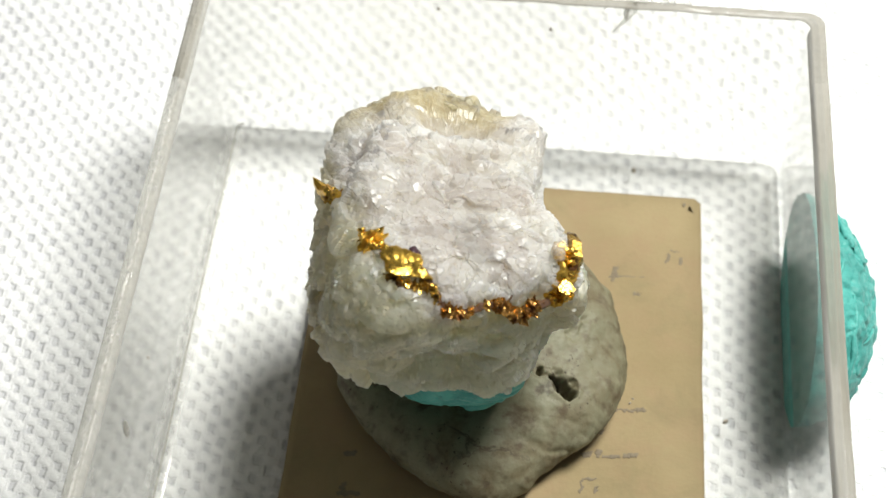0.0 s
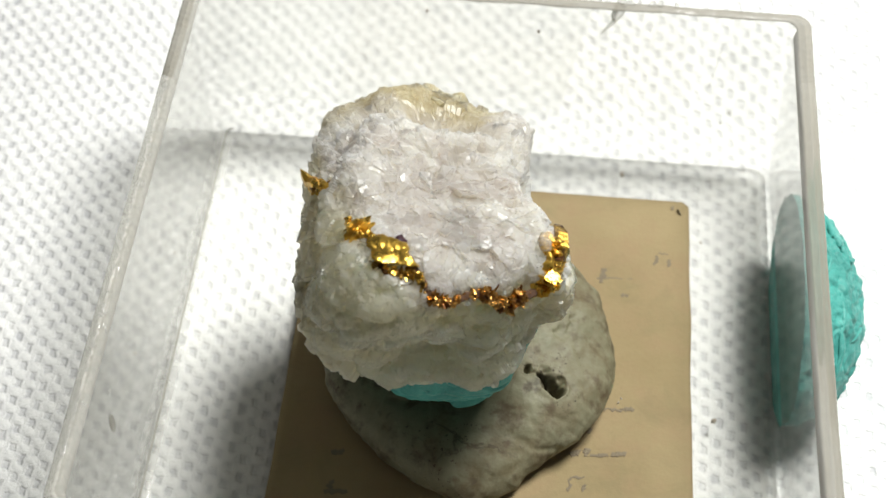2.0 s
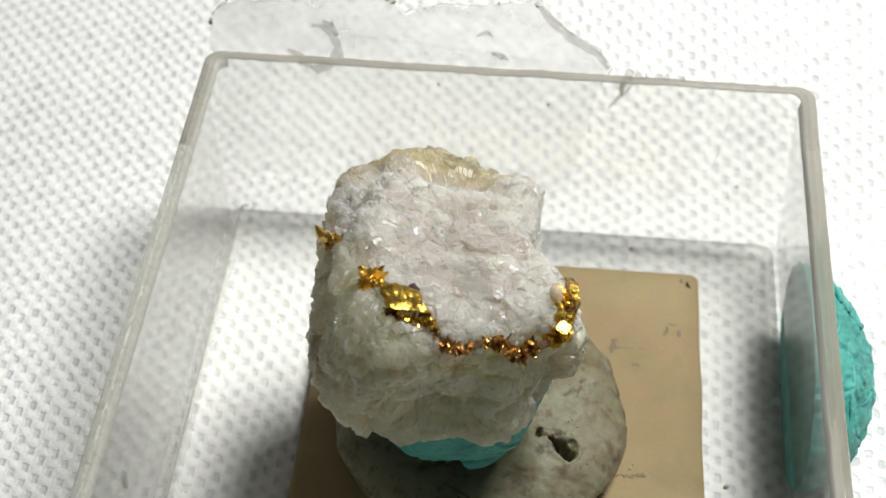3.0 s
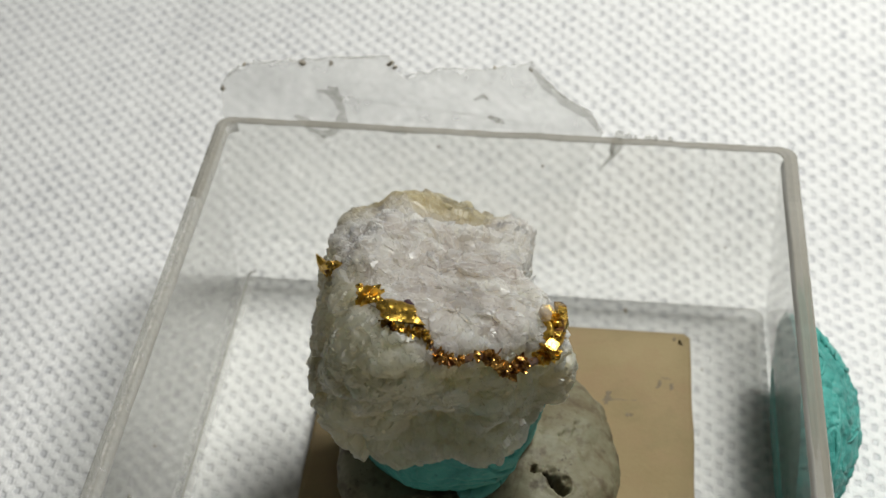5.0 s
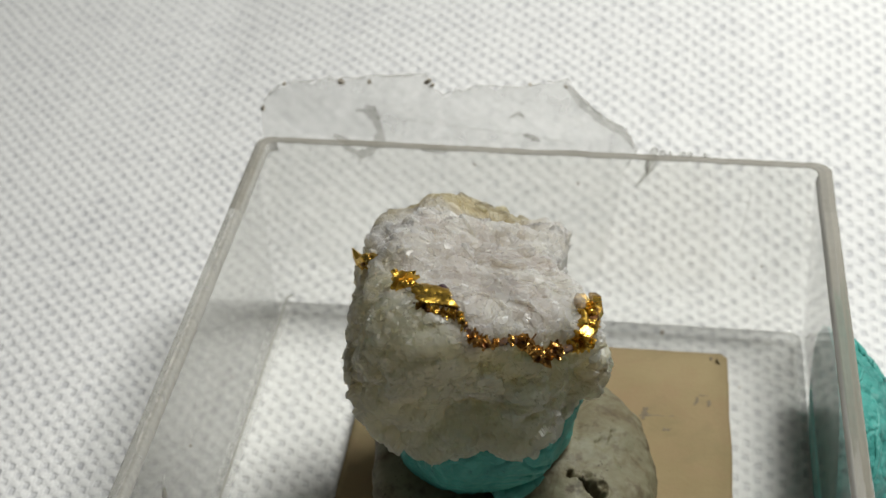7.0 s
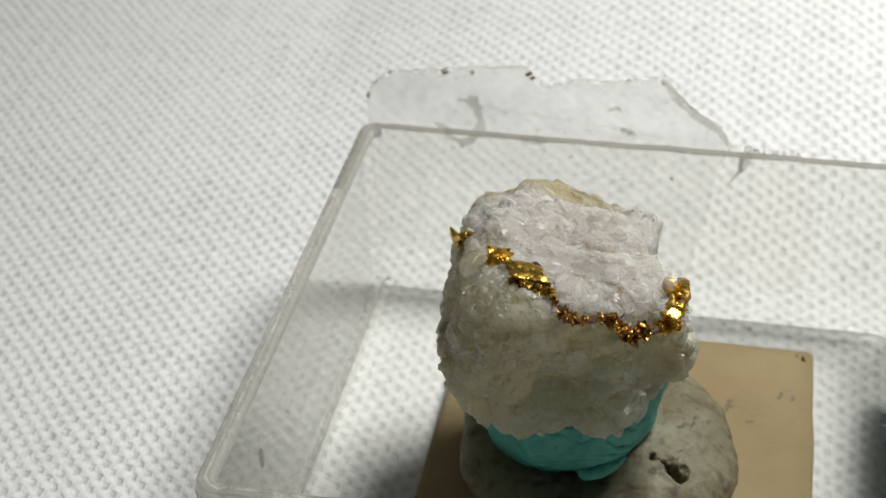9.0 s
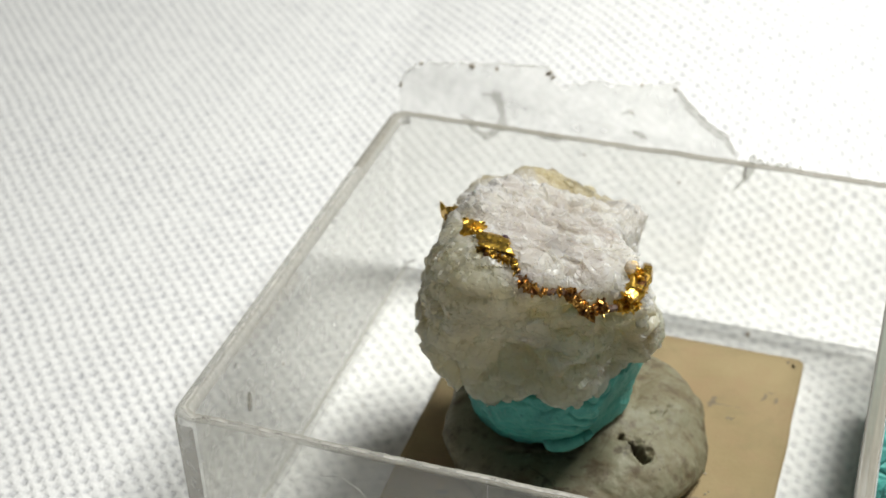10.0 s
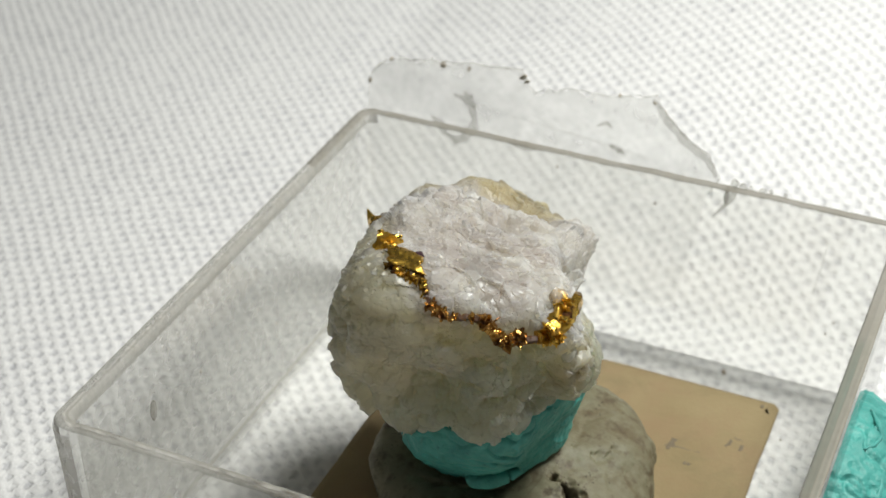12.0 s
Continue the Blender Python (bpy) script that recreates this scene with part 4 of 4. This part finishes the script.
knob = [grain_bm((x, y, z), size, rng, 0.85, 16) for x, y, z, size in ((2.79, 1.74, 1.84, 0.14), (2.81, 1.80, 1.70, 0.13), (2.78, 1.68, 1.93, 0.11), (2.77, 1.88, 1.80, 0.12))]
for bm in knob:
    part("knob_grain", bm, FLAKE, specimen, "pale ochre coarse grain")


def hackly_bm(path, radii, rough):
    """A ragged ribbon of metal along a path."""
    steps = []
    for (a, ra), (b, rb) in zip(zip(path, radii), zip(path[1:], radii[1:])):
        n = max(3, int(np.linalg.norm(np.array(b) - a) / 0.008))
        steps += [(np.array(a) + (np.array(b) - a) * k / n, ra + (rb - ra) * k / n) for k in range(n)]
    bm = tube_bm([c for c, _ in steps], [r * rng.uniform(0.8, 1.2) for _, r in steps], 18)
    p = np.array([v.co[:] for v in bm.verts])
    axis = np.repeat(np.array([c for c, _ in steps]), 18, axis=0)
    out = (p - axis) / np.maximum(np.linalg.norm(p - axis, axis=1), 1e-6)[:, None]
    place(bm, p + out * (chips(p, 0.028, 0.5, rough, int(rng.integers(1000))) + rough * fbm(p, 22, 3, 3.0))[:, None])
    return bm


def gold(name, material, anchors, label=""):
    """One hackly mass of gold with fine crystals on it. anchors: x, y, z, size, how many grains, how flat."""
    spots = [stone.on(x, y, z, 0.004)[0] for x, y, z, *_ in anchors]
    bits = []
    if len(spots) > 1:
        bits.append(hackly_bm(spots, [a[3] * 0.85 for a in anchors], 0.012))
    for q, (x, y, z, size, count, flat) in zip(spots, anchors):
        for _ in range(count):
            c = q + np.clip(rng.normal(0, size * 0.42, 3), -size * 0.7, size * 0.7)
            bits.append(grain_bm(c, size * rng.uniform(0.14, 0.30), rng, flat, 12))
    return tagged(part(name, joined(bits), material, specimen, label), kind="stuff")


def leaf(name, material, corners, out, label):
    """A ragged metal leaf lying on the stone between four corners."""
    a, b, c, e = (np.array(q) for q in corners)
    n, m = 26, 16
    bm = bmesh.new()
    grid = []
    for i in range(n + 1):
        for j in range(m + 1):
            u, v = i / n, j / m
            q = (a * (1 - u) + b * u) * (1 - v) + (e * (1 - u) + c * u) * v
            rag = 0.03 * (noise.noise(Vector(q) * 16) + 0.5 * noise.noise(Vector(q) * 40))
            mid = (a + b + c + e) / 4
            q = q + (q - mid) * rag * 8
            lift = out + 0.022 * noise.noise(Vector(q) * 9) + 0.014 * abs(noise.noise(Vector(q) * 22)) + 0.012 * math.sin(6 * v + 4 * u + 4 * noise.noise(Vector(q) * 7)) - 0.05 * max(abs(u - 0.5), abs(v - 0.5)) ** 2
            grid.append(bm.verts.new(stone.on(*q, lift)[0]))
    for i in range(n):
        for j in range(m):
            k = i * (m + 1) + j
            bm.faces.new((grid[k], grid[k + m + 1], grid[k + m + 2], grid[k + 1]))
    back = bmesh.ops.extrude_face_region(bm, geom=bm.faces[:])
    for v in back["geom"]:
        if isinstance(v, bmesh.types.BMVert):
            d = Vector(stone.centre) - v.co
            v.co += d.normalized() * 0.035
    bmesh.ops.recalc_face_normals(bm, faces=bm.faces[:])
    part(name, bm, material, specimen, label, smooth=True)


leaf("gold_leaf", GOLD, ((1.68, 1.47, 2.58), (1.93, 1.40, 2.58), (2.00, 1.25, 2.57), (1.76, 1.28, 2.57)), 0.055, "broad bright gold leaf")
leaf("gold_leaf", GOLD, ((2.69, 1.50, 2.28), (2.71, 1.72, 2.36), (2.82, 1.74, 2.24), (2.81, 1.50, 2.16)), 0.03, "curled gold leaf")
gold("gold_nugget", GOLD, ((1.61, 1.47, 2.56, 0.10, 26, 0.9), (1.66, 1.42, 2.58, 0.08, 12, 0.9)), "bright gold nugget")
gold("gold_fringe", DULL_GOLD, ((1.76, 1.27, 2.55, 0.03, 4, 0.8), (1.84, 1.23, 2.55, 0.032, 5, 0.8), (1.92, 1.21, 2.55, 0.036, 6, 0.8), (1.99, 1.20, 2.55, 0.034, 4, 0.8)), "brown tarnished gold fringe")
leaf("dark_crystal", PURPLE, ((1.77, 1.45, 2.58), (1.84, 1.52, 2.58), (1.93, 1.40, 2.58), (1.84, 1.37, 2.58)), 0.03, "dark purplish crystal behind the gold")
gold("gold_thread", COPPERY, ((2.07, 1.12, 2.48, 0.05, 8, 0.8), (2.12, 1.12, 2.43, 0.055, 10, 0.8), (2.18, 1.15, 2.39, 0.05, 7, 0.8)), "small gold crystals in the crack")
gold("gold_thread", COPPERY, ((2.34, 1.26, 2.35, 0.04, 6, 0.8), (2.40, 1.28, 2.33, 0.05, 9, 0.7), (2.43, 1.28, 2.27, 0.05, 9, 0.7), (2.48, 1.29, 2.20, 0.045, 8, 0.7), (2.52, 1.31, 2.17, 0.04, 6, 0.7), (2.56, 1.33, 2.20, 0.045, 8, 0.7), (2.61, 1.38, 2.21, 0.04, 6, 0.7)), "coppery branching gold crystals")
gold("gold_thread", DULL_GOLD, ((1.99, 1.21, 2.56, 0.024, 4, 0.8), (2.03, 1.16, 2.52, 0.022, 4, 0.8), (2.06, 1.13, 2.49, 0.026, 4, 0.8)), "thin brown gold in the crack")
gold("gold_thread", COPPERY, ((2.20, 1.17, 2.385, 0.022, 4, 0.8), (2.26, 1.20, 2.36, 0.018, 3, 0.8), (2.32, 1.245, 2.35, 0.024, 4, 0.8)), "thin brown gold in the crack")
gold("gold_cube", GOLD, ((2.75, 1.48, 2.24, 0.075, 4, 1.0), (2.71, 1.45, 2.19, 0.05, 7, 0.8), (2.79, 1.50, 2.16, 0.05, 6, 0.8), (2.66, 1.41, 2.18, 0.045, 6, 0.8)), "bright blocky gold crystals")
gold("gold_crust", GOLD, ((2.74, 1.60, 2.30, 0.06, 6, 0.4), (2.76, 1.68, 2.30, 0.06, 6, 0.4), (2.78, 1.56, 2.22, 0.055, 5, 0.5)), "curled gold leaf")
gold("gold_sprig", DULL_GOLD, ((1.27, 2.02, 2.30, 0.06, 7, 0.6), (1.33, 1.94, 2.36, 0.05, 6, 0.7), (1.38, 1.88, 2.42, 0.04, 5, 0.8)), "small gold sprig")


def spike(points, radii, material, name="gold_wire"):
    part(name, tube_bm(points, radii, 5), material, specimen)


spike([(1.31, 1.99, 2.24), (1.26, 2.03, 2.28), (1.22, 2.05, 2.33), (1.20, 2.06, 2.37)], [0.06, 0.045, 0.024, 0.004], GOLD)
spike([(1.29, 1.99, 2.28), (1.295, 1.97, 2.34), (1.30, 1.965, 2.385)], [0.045, 0.025, 0.006], DULL_GOLD)
spike([(1.40, 1.88, 2.42), (1.43, 1.86, 2.455), (1.445, 1.855, 2.44), (1.45, 1.86, 2.40)], [0.02, 0.026, 0.022, 0.010], GOLD)
spike([(1.25, 2.02, 2.30), (1.30, 1.96, 2.37), (1.36, 1.91, 2.42), (1.42, 1.86, 2.45)], [0.03, 0.032, 0.03, 0.012], GOLD)
spike([(2.78, 1.56, 2.25), (2.81, 1.66, 2.29), (2.80, 1.76, 2.29), (2.78, 1.83, 2.27), (2.755, 1.865, 2.26)], [0.035, 0.05, 0.045, 0.03, 0.008], DULL_GOLD)
# the bright cube that stands in the gold
cube = bmesh.new()
bmesh.ops.create_cube(cube, size=0.072)
bmesh.ops.bevel(cube, geom=cube.edges[:], offset=0.008, segments=2, affect="EDGES")
turn = Vector((0.16, -0.24, 0.95)).to_track_quat("Z", "X").to_matrix().to_4x4()
for v in cube.verts:
    v.co = Vector((2.755, 1.455, 2.265)) + turn @ Matrix.Rotation(0.5, 4, "Z") @ v.co
part("cube_crystal", cube, GOLD, specimen, "bright square gold crystal")
fine = []
for a, b in zip(VEIN, VEIN[1:]):
    fine += [stone.on(*(np.array(a) + (np.array(b) - a) * k / 4 + rng.normal(0, 0.004, 3)), -0.004)[0] for k in range(4)]
part("rusty_vein", tube_bm(fine, [rng.uniform(0.018, 0.028) for _ in fine], 6), RUST, specimen, "dark rusty crack filling")
bits = [grain_bm(stone.on(2.70, 1.66, 2.34, 0.015)[0] + rng.normal(0, 0.02, 3), 0.045, rng) for _ in range(3)]
part("quartz_grain", joined(bits), GLASSY, specimen, "glassy quartz grain held by the gold")
